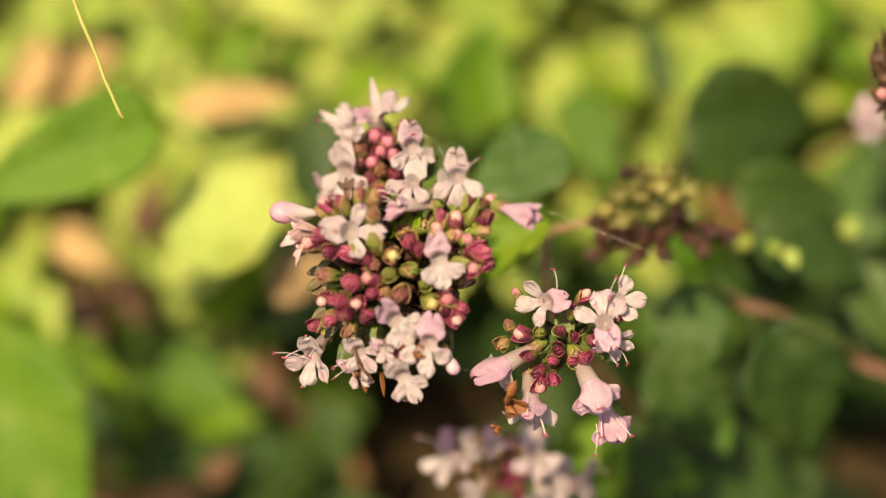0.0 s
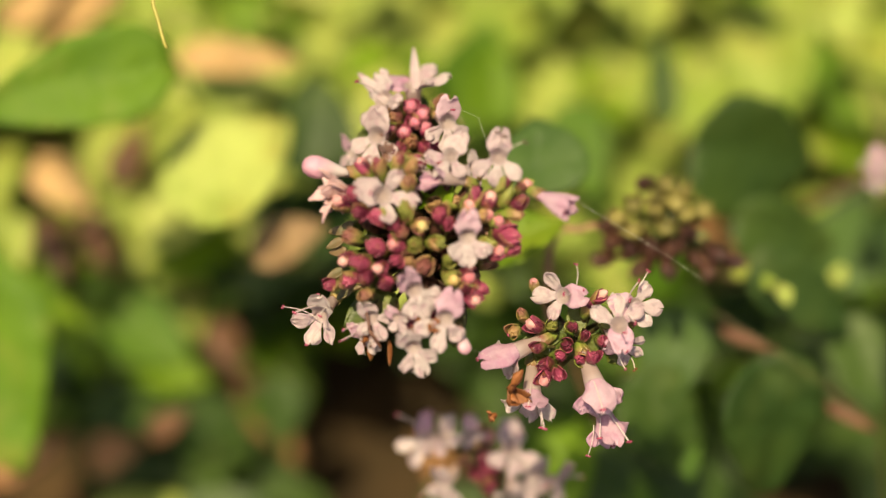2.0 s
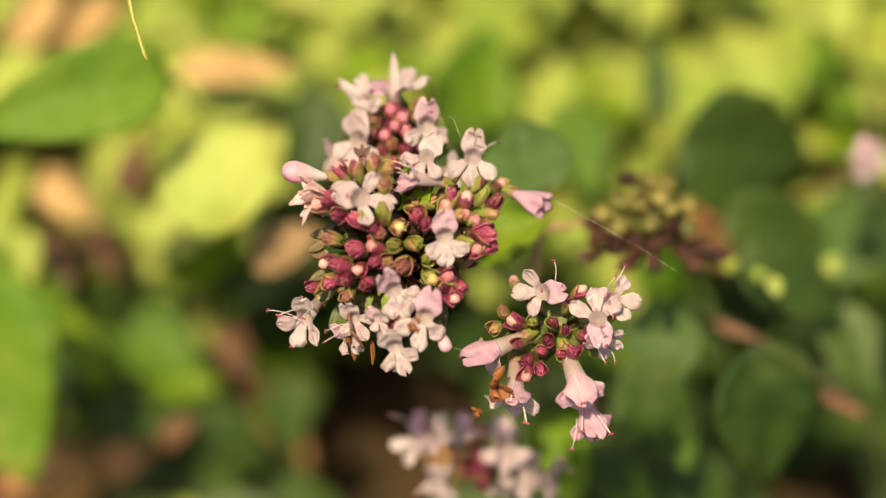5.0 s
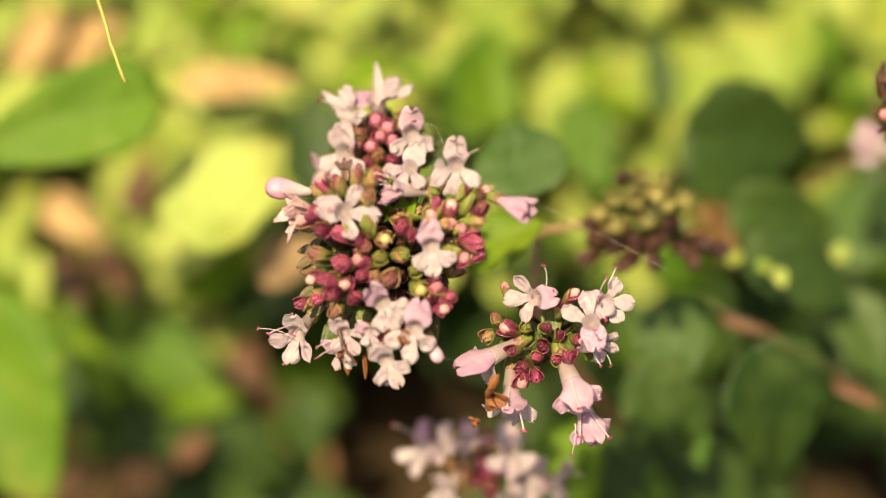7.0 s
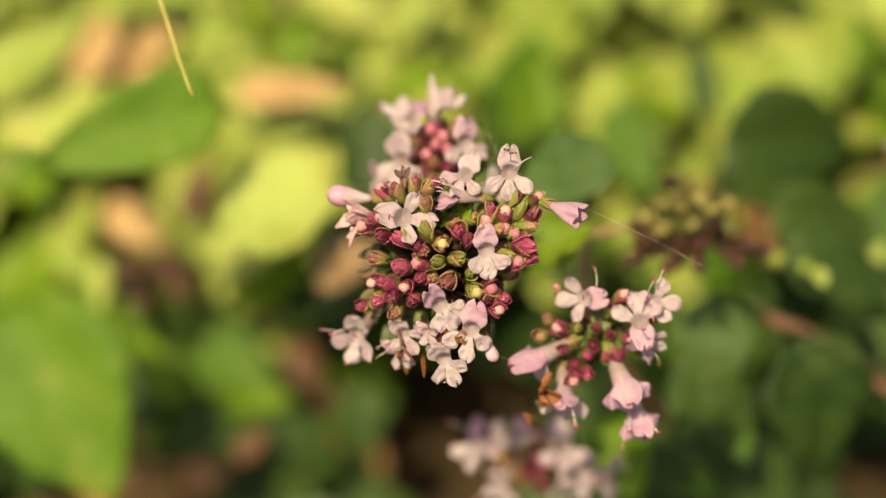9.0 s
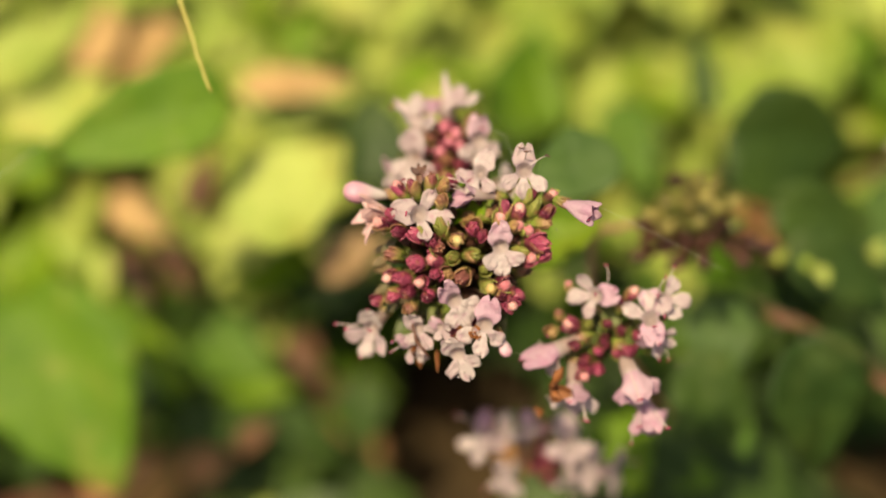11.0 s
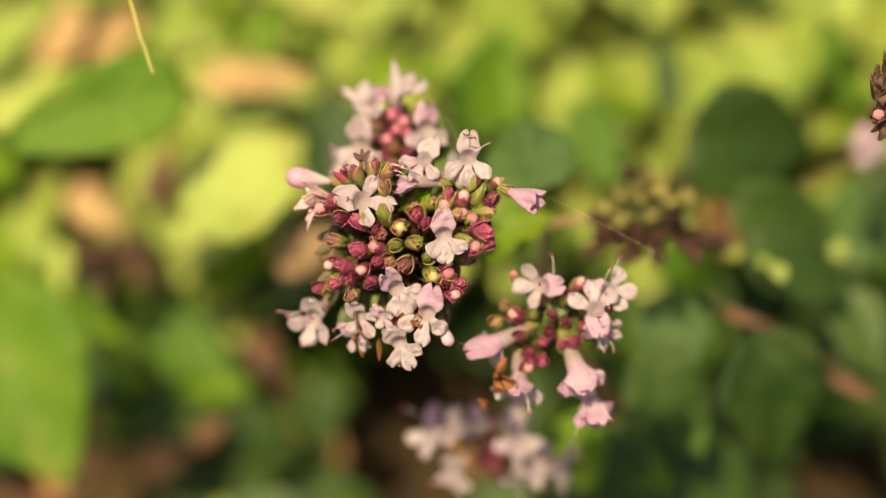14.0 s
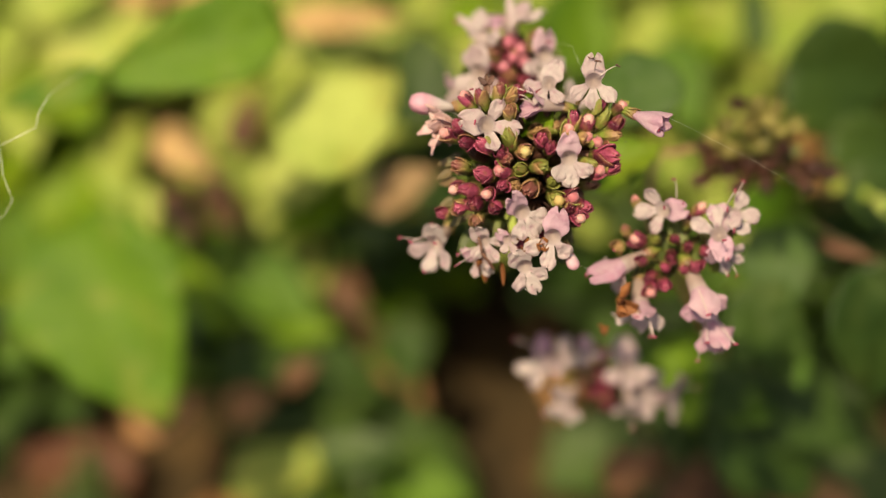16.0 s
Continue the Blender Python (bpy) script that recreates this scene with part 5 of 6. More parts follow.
bract_leaf(main_head, (3.12, -5.99, -2.86), (0.5, 0.9, 0.7), (-0.3, -0.4, 1.0), 3.4, 3.0, BRACT)
bract_leaf(main_head, (-2.14, 0.72, -3.74), (-1.0, -0.3, 0.7), (0.5, 0.1, 1.0), 3.4, 3.0, BRACT)
bract_leaf(main_head, (-4.00, 8.30, 5.40), (0.1, 1.0, 0.1), (0.3, 0.0, 1.0), 2.6, 0.8, ANTHER_DARK)
bract_leaf(main_head, (-4.00, 9.60, 5.60), (-0.7, 0.8, 0.3), (0.3, 0.0, 1.0), 1.2, 0.7, ANTHER_DARK)
bract_leaf(main_head, (-3.80, 9.60, 5.60), (0.7, 0.8, 0.2), (0.3, 0.0, 1.0), 1.3, 0.7, ANTHER_DARK)
bract_leaf(main_head, (-8.40, 1.30, -0.50), (-1.0, 0.15, 0.2), (-0.3, 0.4, 0.9), 2.1, 1.2, STALK)
bract_leaf(main_head, (-8.70, 0.20, -0.50), (-1.0, -0.2, 0.3), (-0.3, 0.4, 0.9), 2.1, 1.2, STALK)
bract_leaf(main_head, (-8.30, -1.00, -0.50), (-0.9, 0.1, 0.1), (-0.3, 0.4, 0.9), 2.1, 1.2, STALK)
bract_leaf(main_head, (-8.70, -3.10, -0.50), (-1.0, -0.3, 0.2), (-0.3, 0.4, 0.9), 2.1, 1.2, STALK)
bract_leaf(main_head, (-7.70, 2.20, -0.50), (-0.8, -0.5, 0.4), (-0.3, 0.4, 0.9), 2.1, 1.2, STALK)
bract_leaf(main_head, (-7.70, -5.10, -0.50), (-0.8, -0.4, 0.2), (-0.3, 0.4, 0.9), 2.1, 1.2, STALK)
stalk(main_head, (-6.00, -7.70, 3.60), (-5.70, -9.60, 3.80), 0.16, ANTHER_DARK)
stalk(main_head, (-5.70, -9.60, 3.80), (-4.40, -11.60, 3.00), 0.17, ANTHER_DARK)


# loose oregano head with pale pink lipped flowers
small_head = flower_head("loose oregano head with pale pink lipped flowers", (17.7, -11.5, -5.5), (0.030, 0.105, 0.000))
flower(small_head, (-2.00, 5.60, 4.62), (-0.47, -0.05, 0.88), (1.0, 0.0, 0.4), 1.02, "lilac_lip", 1.00, 1, 1, (0.02, 1.90, -3.51), 1.00, False, 58)
flower(small_head, (4.10, 2.40, 5.94), (-0.05, 0.25, 0.97), (0.1, -1.0, 0.3), 1.08, "lilac_lip", 1.10, 1, 2, (0.80, 0.57, -3.44), 1.00, False, 55)
flower(small_head, (5.90, 4.50, 4.62), (0.36, 0.10, 0.93), (-1.0, 0.1, 0.4), 1.00, "lilac_lip", 1.00, 3, 3, (1.03, 1.58, -3.52), 1.00, False, 58)
flower(small_head, (4.50, 0.00, 3.74), (0.51, -0.61, 0.61), (-0.6, -0.1, 0.8), 0.88, "lilac_lip", 0.45, 2, 4, (0.53, 0.86, -3.43), 1.00, False, 52)
flower(small_head, (1.60, -4.30, 4.40), (0.24, -0.74, 0.58), (-0.1, 0.62, 0.75), 1.30, "pink", 0.55, 1, 5, (0.05, -0.63, -3.63), 1.00, False, 42, 16)
flower(small_head, (3.00, -8.40, 2.20), (0.22, -0.78, 0.52), (-0.1, 0.6, 0.78), 1.20, "pink", 0.45, 2, 6, (0.35, -1.95, -3.82), 1.00, False, 38, 14)
flower(small_head, (-7.40, -0.70, 3.70), (-0.86, -0.34, 0.36), (-0.1, 0.55, 0.80), 1.20, "lilac_lip", 0.45, 0, 7, (-1.37, 0.21, -3.64), 1.00, False, 46, 8)
flower(small_head, (-5.30, -5.50, 2.40), (-0.02, -0.78, 0.55), (0.1, 0.6, 0.75), 1.20, "lilac_lip", 0.55, 2, 8, (-1.22, -1.32, -3.83), 1.00, False, 48, 22)
crumpled(small_head, (-7.91, -4.74, 4.84), (0.64, -0.43, 0.64), RUST, 1.05, 9, 2.6)
bract_leaf(small_head, (-7.72, -4.79, 5.06), (0.8, -0.5, 0.2), (0.0, 0.3, 1.0), 2.8, 0.9, RUST)
crumpled(small_head, (-9.19, -7.87, 0.00), (-0.77, -0.51, 0.38), RUST, 0.50, 11, 2.4)
bud(small_head, (-4.67, 5.61, 2.68), (-0.28, 0.92, 0.28), "mixed", 0.67, "pink", 12, (-0.98, 1.77, -3.30))
bud(small_head, (-4.05, 1.80, 1.68), (-0.67, 0.32, 0.67), "maroon", 0.97, "pink", 13, (-0.85, 0.57, -3.40))
bud(small_head, (1.68, 4.76, 0.70), (0.41, 0.46, 0.79), "maroon", 0.88, "pink", 14, (0.35, 1.50, -3.51))
bud(small_head, (-3.14, 2.05, 1.92), (0.01, 0.19, 0.98), "green", 0.74, "", 15, (-0.66, 0.64, -3.38))
bud(small_head, (-2.99, -2.18, 1.04), (-0.56, 0.00, 0.83), "maroon", 0.88, "", 16, (-0.63, -0.69, -3.47))
bud(small_head, (-3.52, -2.79, 1.54), (-0.30, -0.51, 0.81), "maroon", 0.88, "pink", 17, (-0.74, -0.88, -3.42))
bud(small_head, (-2.63, -2.66, 2.69), (0.13, -0.29, 0.95), "maroon", 0.84, "", 18, (-0.55, -0.84, -3.30))
bud(small_head, (-1.51, 0.08, 1.02), (0.05, -0.04, 1.00), "maroon", 0.74, "", 19, (-0.32, 0.03, -3.47))
bud(small_head, (0.36, -1.43, 1.77), (-0.13, -0.13, 0.98), "maroon", 0.84, "", 20, (0.08, -0.45, -3.39))
bud(small_head, (1.12, -1.74, 2.78), (0.22, 0.42, 0.88), "maroon", 0.84, "", 21, (0.24, -0.55, -3.29))
bud(small_head, (-5.93, 2.73, 1.38), (-0.37, 0.52, 0.77), "mixed", 0.67, "", 22, (-1.25, 0.86, -3.43))
bud(small_head, (-6.96, 1.87, 2.93), (-0.45, -0.18, 0.87), "mixed", 0.74, "", 23, (-1.46, 0.59, -3.27))
bud(small_head, (-0.63, 1.93, 2.95), (-0.26, 0.17, 0.95), "maroon", 0.67, "", 24, (-0.13, 0.61, -3.27))
bud(small_head, (0.24, 0.47, 1.36), (0.24, 0.56, 0.79), "maroon", 0.67, "", 25, (0.05, 0.15, -3.44))
bud(small_head, (0.54, 3.32, 2.31), (0.21, 0.66, 0.72), "maroon", 0.67, "", 26, (0.11, 1.05, -3.34))
bud(small_head, (-1.81, -1.24, 2.07), (-0.32, 0.08, 0.95), "maroon", 0.67, "", 27, (-0.38, -0.39, -3.36))
bud(small_head, (2.16, 0.58, 2.11), (0.49, -0.10, 0.86), "maroon", 0.70, "", 28, (0.45, 0.18, -3.36))
bud(small_head, (-4.09, -0.11, 3.23), (-0.69, -0.04, 0.72), "maroon", 0.63, "", 29, (-0.86, -0.03, -3.24))
bud(small_head, (4.97, 2.31, 2.40), (0.69, 0.10, 0.72), "mixed", 0.59, "", 30, (1.04, 0.73, -3.33))
bract_leaf(small_head, (1.08, 0.02, 0.44), (1.0, 0.0, 0.6), (-0.4, -0.0, 1.0), 3.6, 2.4, BRACT)
bract_leaf(small_head, (-2.86, -1.97, 0.44), (-0.7, 0.7, 0.6), (0.3, -0.3, 1.0), 3.6, 2.4, BRACT)
bract_leaf(small_head, (-0.33, 4.13, 0.44), (0.1, -1.0, 0.6), (-0.0, 0.4, 1.0), 3.6, 2.4, BRACT)
bract_leaf(small_head, (0.40, -1.38, 0.44), (0.6, 0.8, 0.6), (-0.2, -0.3, 1.0), 3.6, 2.4, BRACT)
bract_leaf(small_head, (-3.59, 0.52, 0.44), (-1.0, -0.2, 0.6), (0.4, 0.1, 1.0), 3.6, 2.4, BRACT)
bract_leaf(small_head, (2.79, 2.25, 0.44), (0.8, -0.5, 0.6), (-0.3, 0.2, 1.0), 3.6, 2.4, BRACT)
bract_leaf(small_head, (-1.13, -1.69, 0.44), (-0.3, 1.0, 0.6), (0.1, -0.4, 1.0), 3.6, 2.4, BRACT)
bract_leaf(small_head, (-2.06, 2.63, 0.44), (-0.5, -0.9, 0.6), (0.2, 0.4, 1.0), 3.6, 2.4, BRACT)
bract_leaf(small_head, (3.20, -1.37, 0.44), (0.9, 0.3, 0.6), (-0.4, -0.1, 1.0), 3.6, 2.4, BRACT)
bract_leaf(small_head, (-2.31, -0.67, 0.44), (-0.9, 0.4, 0.6), (0.4, -0.2, 1.0), 3.6, 2.4, BRACT)
filament(main_head, (8.70, 9.50, 6.20), (11.00, 10.60, 8.00), ANTHER_DARK)
filament(main_head, (-11.50, -8.60, -2.00), (-15.40, -7.20, -1.50))
filament(main_head, (-11.00, -9.40, -2.00), (-12.70, -11.40, -0.50))
filament(main_head, (-4.80, 6.60, 6.00), (-5.70, 9.10, 6.60))
filament(main_head, (1.10, 7.30, 5.20), (-1.20, 8.30, 5.40))
filament(main_head, (1.30, 6.90, 5.20), (-0.80, 7.70, 5.00))
filament(main_head, (-6.00, -8.90, 2.50), (-8.50, -9.60, 3.60))
filament(small_head, (-0.60, 6.60, 5.20), (-0.70, 9.10, 5.80))
filament(small_head, (6.30, 6.50, 5.20), (7.30, 8.40, 5.90))
filament(small_head, (5.00, -0.90, 3.60), (6.00, -2.60, 4.60), RUST)
filament(small_head, (1.60, -8.90, 2.60), (1.00, -12.40, 2.40))
filament(small_head, (3.30, -9.70, 2.20), (3.80, -11.30, 2.00))
filament(small_head, (-8.60, -0.80, 4.20), (-11.50, -1.50, 4.00))
filament(small_head, (-8.30, -1.30, 4.40), (-10.60, -1.80, 4.60))
filament(small_head, (-4.80, -7.20, 2.60), (-4.30, -9.20, 2.50))
dew(main_head, (-8.50, -9.60, 3.90), 0.17)
dew(main_head, (-6.50, -10.40, 3.40), 0.12)
dew(main_head, (-6.20, -12.10, 3.00), 0.15)
dew(main_head, (-0.90, -13.90, 7.40), 0.16)
dew(main_head, (-0.20, -13.50, 7.50), 0.11)
dew(main_head, (-5.70, -11.40, 3.20), 0.10)
dew(main_head, (11.50, 2.10, 5.00), 0.10)
dew(small_head, (-0.20, -6.80, 4.90), 0.16)
dew(small_head, (0.20, -6.60, 5.00), 0.11)
dew(small_head, (-3.40, -0.50, 3.40), 0.10)


# oregano head behind the largest one, white flowers and pink buds
rear_head = flower_head("oregano head behind the largest one, white flowers and pink buds", (-1.2, 13.5, -18.7), (0.000, 0.160, 0.000))
flower(rear_head, (0.11, 5.02, 3.96), (-0.05, 0.80, 0.60), (-0.7, 0.5, 0.3), 1.30, "lilac_lip", 0.85, 0, 1, (0.08, -0.54, -3.52), 1.00, False, 46)
bract_leaf(rear_head, (0.52, 3.87, 3.96), (0.0, 1.0, 0.1), (0.1, 0.2, 0.9), 6.0, 1.2, PETAL_WHITE)
bract_leaf(rear_head, (-2.66, 2.78, 4.84), (-0.7, 0.8, 0.1), (0.1, 0.2, 0.9), 5.2, 1.5, PETAL_WHITE)
flower(rear_head, (-3.39, 3.28, 5.50), (-0.61, 0.20, 0.76), (-0.6, 0.9, 0.2), 1.25, "white", 0.90, 1, 4, (-0.01, -0.00, -3.44), 1.00, False, 50)
flower(rear_head, (-4.01, -1.17, 7.70), (-0.36, -0.10, 0.93), (0.2, 1.0, 0.0), 1.15, "white", 1.00, 0, 5, (-0.46, -0.89, -3.26), 1.00, False, 52)
flower(rear_head, (4.16, 0.34, 9.46), (0.30, -0.30, 0.90), (0.0, 1.0, 0.2), 1.10, "lilac_lip", 1.00, 1, 6, (0.57, -0.12, -3.05), 1.00, False, 52)
flower(rear_head, (-7.18, -2.87, 2.20), (-0.74, -0.21, 0.64), (0.0, 1.0, 0.0), 0.80, "lilac_lip", 0.70, 0, 7, (-0.96, -1.35, -3.58), 1.00, False, 52)
flower(rear_head, (7.15, -4.75, 6.60), (0.70, 0.12, 0.70), (0.0, 1.0, 0.0), 0.70, "white", 0.60, 0, 8, (1.05, -2.29, -3.11), 1.00, False, 52)
bud(rear_head, (-0.75, 2.11, 4.41), (0.34, 0.18, 0.92), "maroon", 0.92, "rose", 9, (-0.16, -0.02, -3.12))
bud(rear_head, (0.73, 1.36, 4.31), (0.23, 0.12, 0.96), "maroon", 0.92, "rose", 10, (0.15, -0.26, -3.13))
bud(rear_head, (-0.45, -0.94, 4.35), (-0.21, 0.24, 0.95), "maroon", 0.92, "rose", 11, (-0.09, -0.98, -3.12))
bud(rear_head, (1.84, -0.90, 3.77), (-0.04, 0.43, 0.90), "maroon", 0.92, "rose", 12, (0.39, -0.97, -3.18))
bud(rear_head, (0.36, 0.69, 4.44), (-0.04, -0.02, 1.00), "maroon", 0.92, "rose", 13, (0.08, -0.47, -3.11))
bud(rear_head, (-2.46, -0.46, 4.30), (-0.21, 0.12, 0.97), "mixed", 1.10, "rose", 14, (-0.52, -0.83, -3.13))
bud(rear_head, (-1.41, 0.82, 5.10), (-0.34, 0.10, 0.93), "mixed", 1.00, "", 15, (-0.30, -0.43, -3.04))
bud(rear_head, (2.80, 2.22, 5.26), (0.21, 0.31, 0.93), "mixed", 0.90, "", 16, (0.59, 0.01, -3.03))
bud(rear_head, (-0.37, -2.11, 3.97), (0.05, 0.06, 1.00), "mixed", 1.10, "", 17, (-0.08, -1.35, -3.16))
bud(rear_head, (0.87, -2.60, 4.41), (0.55, 0.15, 0.82), "maroon", 1.00, "", 18, (0.18, -1.50, -3.12))
bud(rear_head, (3.23, -2.26, 4.28), (0.35, -0.27, 0.90), "mixed", 1.00, "", 19, (0.68, -1.40, -3.13))
bud(rear_head, (0.68, -3.66, 5.11), (0.25, -0.26, 0.93), "green", 1.00, "", 20, (0.14, -1.84, -3.04))
bud(rear_head, (-0.84, -2.87, 6.07), (-0.47, 0.06, 0.88), "maroon", 1.00, "", 21, (-0.18, -1.59, -2.94))
bud(rear_head, (2.74, -4.55, 5.05), (0.22, -0.12, 0.97), "maroon", 1.00, "", 22, (0.58, -2.12, -3.05))
bud(rear_head, (-0.24, -3.39, 6.10), (-0.22, -0.45, 0.86), "mixed", 1.00, "", 23, (-0.05, -1.75, -2.94))
bract_leaf(rear_head, (1.46, -0.75, 1.10), (1.0, 0.0, 0.6), (-0.4, -0.0, 1.0), 4.0, 3.0, BRACT)
bract_leaf(rear_head, (-1.91, -3.01, 1.10), (-0.7, 0.7, 0.6), (0.3, -0.3, 1.0), 4.0, 3.0, BRACT)
bract_leaf(rear_head, (0.33, 4.07, 1.10), (0.1, -1.0, 0.6), (-0.0, 0.4, 1.0), 4.0, 3.0, BRACT)
bract_leaf(rear_head, (0.90, -2.22, 1.10), (0.6, 0.8, 0.6), (-0.2, -0.3, 1.0), 4.0, 3.0, BRACT)
bract_leaf(rear_head, (-2.55, -0.18, 1.10), (-1.0, -0.2, 0.6), (0.4, 0.1, 1.0), 4.0, 3.0, BRACT)
bract_leaf(rear_head, (3.18, 1.86, 1.10), (0.8, -0.5, 0.6), (-0.3, 0.2, 1.0), 4.0, 3.0, BRACT)
bract_leaf(rear_head, (-0.36, -2.55, 1.10), (-0.3, 1.0, 0.6), (0.1, -0.4, 1.0), 4.0, 3.0, BRACT)
bract_leaf(rear_head, (-1.20, 2.21, 1.10), (-0.5, -0.9, 0.6), (0.2, 0.4, 1.0), 4.0, 3.0, BRACT)
bract_leaf(rear_head, (3.55, -2.37, 1.10), (0.9, 0.3, 0.6), (-0.4, -0.1, 1.0), 4.0, 3.0, BRACT)
bract_leaf(rear_head, (-1.32, -1.47, 1.10), (-0.9, 0.4, 0.6), (0.4, -0.2, 1.0), 4.0, 3.0, BRACT)
bract_leaf(rear_head, (1.09, 2.30, 1.10), (0.4, -0.9, 0.6), (-0.2, 0.4, 1.0), 4.0, 3.0, BRACT)
bract_leaf(rear_head, (1.18, -5.35, 1.10), (0.3, 1.0, 0.6), (-0.1, -0.4, 1.0), 4.0, 3.0, BRACT)


# pale oregano head lower down on a slender stalk
low_head = flower_head("pale oregano head lower down on a slender stalk", (8.0, -28.1, -38.0), (0.020, 0.040, 0.000))
flower(low_head, (-7.67, 3.62, 4.40), (-0.74, 0.21, 0.64), (0.0, 1.0, 0.0), 1.17, "lilac_lip", 0.90, 1, 1, (-0.65, 0.65, -3.44), 1.00, False, 52)
flower(low_head, (-4.88, 3.80, 4.40), (-0.42, 0.53, 0.74), (0.0, 1.0, 0.0), 0.95, "white", 0.90, 1, 2, (-0.54, 0.36, -3.42), 1.00, False, 52)
flower(low_head, (-4.88, -2.28, 4.40), (-0.54, -0.65, 0.54), (0.0, 1.0, 0.3), 1.06, "white", 0.90, 1, 3, (-0.40, 0.29, -3.37), 1.00, False, 52)
flower(low_head, (3.59, 2.19, 4.40), (0.21, 0.21, 0.95), (0.0, 1.0, 0.0), 1.28, "white", 0.90, 1, 4, (0.43, 0.24, -3.65), 1.00, False, 52)
flower(low_head, (6.07, -1.26, 4.40), (0.42, -0.53, 0.74), (0.0, 1.0, 0.0), 1.17, "white", 0.90, 1, 5, (0.68, 0.46, -3.49), 1.00, False, 52)
flower(low_head, (9.61, -2.28, 4.40), (0.85, -0.32, 0.42), (0.0, 1.0, 0.0), 1.06, "lilac_lip", 0.90, 1, 6, (0.98, -0.17, -3.31), 1.00, False, 52)
flower(low_head, (3.59, -3.29, 4.40), (0.00, -0.91, 0.41), (0.0, 0.3, 1.0), 0.95, "white", 0.90, 1, 7, (0.66, 0.26, -3.29), 1.00, False, 52)
flower(low_head, (-1.76, 4.31, 4.40), (-0.11, 0.65, 0.75), (0.0, 1.0, 0.0), 0.84, "lilac_lip", 0.90, 1, 8, (-0.24, 0.44, -3.40), 1.00, False, 52)
bud(low_head, (-1.22, 0.55, 1.55), (0.48, 0.24, 0.84), "maroon", 1.30, "", 9, (-0.26, 0.17, -3.42))
bud(low_head, (-0.16, 4.21, 1.06), (0.28, -0.18, 0.94), "mixed", 1.10, "pink", 10, (-0.03, 1.33, -3.47))
bud(low_head, (-0.63, -0.83, 1.41), (-0.08, -0.15, 0.98), "maroon", 1.20, "", 11, (-0.13, -0.26, -3.43))
bud(low_head, (1.79, -0.58, 1.60), (-0.24, 0.11, 0.97), "maroon", 1.10, "", 12, (0.38, -0.18, -3.41))
bud(low_head, (-0.78, 1.11, 1.92), (-0.62, -0.04, 0.78), "mixed", 1.10, "", 13, (-0.16, 0.35, -3.38))
bud(low_head, (0.56, -2.10, 1.60), (0.05, -0.26, 0.96), "maroon", 1.10, "", 14, (0.12, -0.66, -3.41))
bud(low_head, (-0.98, 2.29, 1.72), (-0.11, 0.13, 0.99), "mixed", 1.00, "", 15, (-0.20, 0.72, -3.40))


# finished oregano head with greenish brown calyxes, no petals
seed_head = flower_head("finished oregano head with greenish brown calyxes, no petals", (31.7, 1.6, -40.0), (0.045, 0.150, 0.000))
bud(seed_head, (0.02, 4.88, 3.78), (-0.83, 0.01, 0.55), "olive", 1.14, "", 1, (0.00, 1.30, -3.18))
bud(seed_head, (-4.35, 2.86, 2.36), (-0.10, 0.25, 0.96), "olive", 1.14, "", 2, (-0.73, 0.76, -3.27))
bud(seed_head, (1.45, 3.26, 3.04), (-0.29, 0.31, 0.90), "olive", 1.06, "", 3, (0.24, 0.87, -3.24))
bud(seed_head, (3.65, 1.68, 2.89), (0.23, 0.39, 0.89), "olive", 0.96, "", 4, (0.61, 0.45, -3.22))
bud(seed_head, (-2.15, 6.15, 3.21), (-0.57, -0.00, 0.82), "dark", 0.96, "", 5, (-0.36, 1.63, -3.21))
bud(seed_head, (-1.12, 5.15, 3.36), (0.22, 0.52, 0.82), "olive", 0.96, "", 6, (-0.19, 1.37, -3.21))
bud(seed_head, (2.01, 4.22, 3.25), (-0.04, 0.58, 0.82), "olive", 0.96, "", 7, (0.34, 1.12, -3.21))
bud(seed_head, (-1.78, 2.30, 2.79), (-0.09, 0.35, 0.93), "olive", 1.14, "", 8, (-0.30, 0.61, -3.26))
bud(seed_head, (-6.82, -0.87, 1.83), (-0.14, -0.17, 0.97), "dark", 1.24, "", 9, (-1.15, -0.23, -3.28))
bud(seed_head, (-3.13, -0.41, 3.02), (-0.61, 0.34, 0.71), "olive", 1.14, "", 10, (-0.53, -0.11, -3.22))
bud(seed_head, (-0.50, 0.40, 2.88), (-0.07, 0.16, 0.98), "olive", 1.14, "", 11, (-0.08, 0.11, -3.27))
bud(seed_head, (1.88, -0.07, 2.85), (0.22, 0.01, 0.98), "dark", 1.06, "", 12, (0.32, -0.02, -3.25))
bud(seed_head, (-6.77, 0.87, 2.45), (-0.59, -0.04, 0.80), "dark", 1.06, "", 13, (-1.14, 0.23, -3.22))
bud(seed_head, (-4.12, -2.70, 2.47), (-0.51, 0.07, 0.85), "dark", 1.24, "", 14, (-0.69, -0.72, -3.26))
bud(seed_head, (-2.15, -3.27, 2.70), (-0.10, 0.47, 0.88), "dark", 1.24, "", 15, (-0.36, -0.87, -3.26))
bud(seed_head, (-0.51, -3.08, 3.13), (0.29, 0.43, 0.86), "dark", 1.14, "", 16, (-0.09, -0.82, -3.24))
bud(seed_head, (5.13, -2.12, 2.56), (0.48, -0.36, 0.80), "dark", 1.14, "", 17, (0.86, -0.56, -3.23))
bud(seed_head, (7.10, -3.49, 2.45), (0.61, -0.13, 0.78), "dark", 1.06, "", 18, (1.20, -0.93, -3.22))
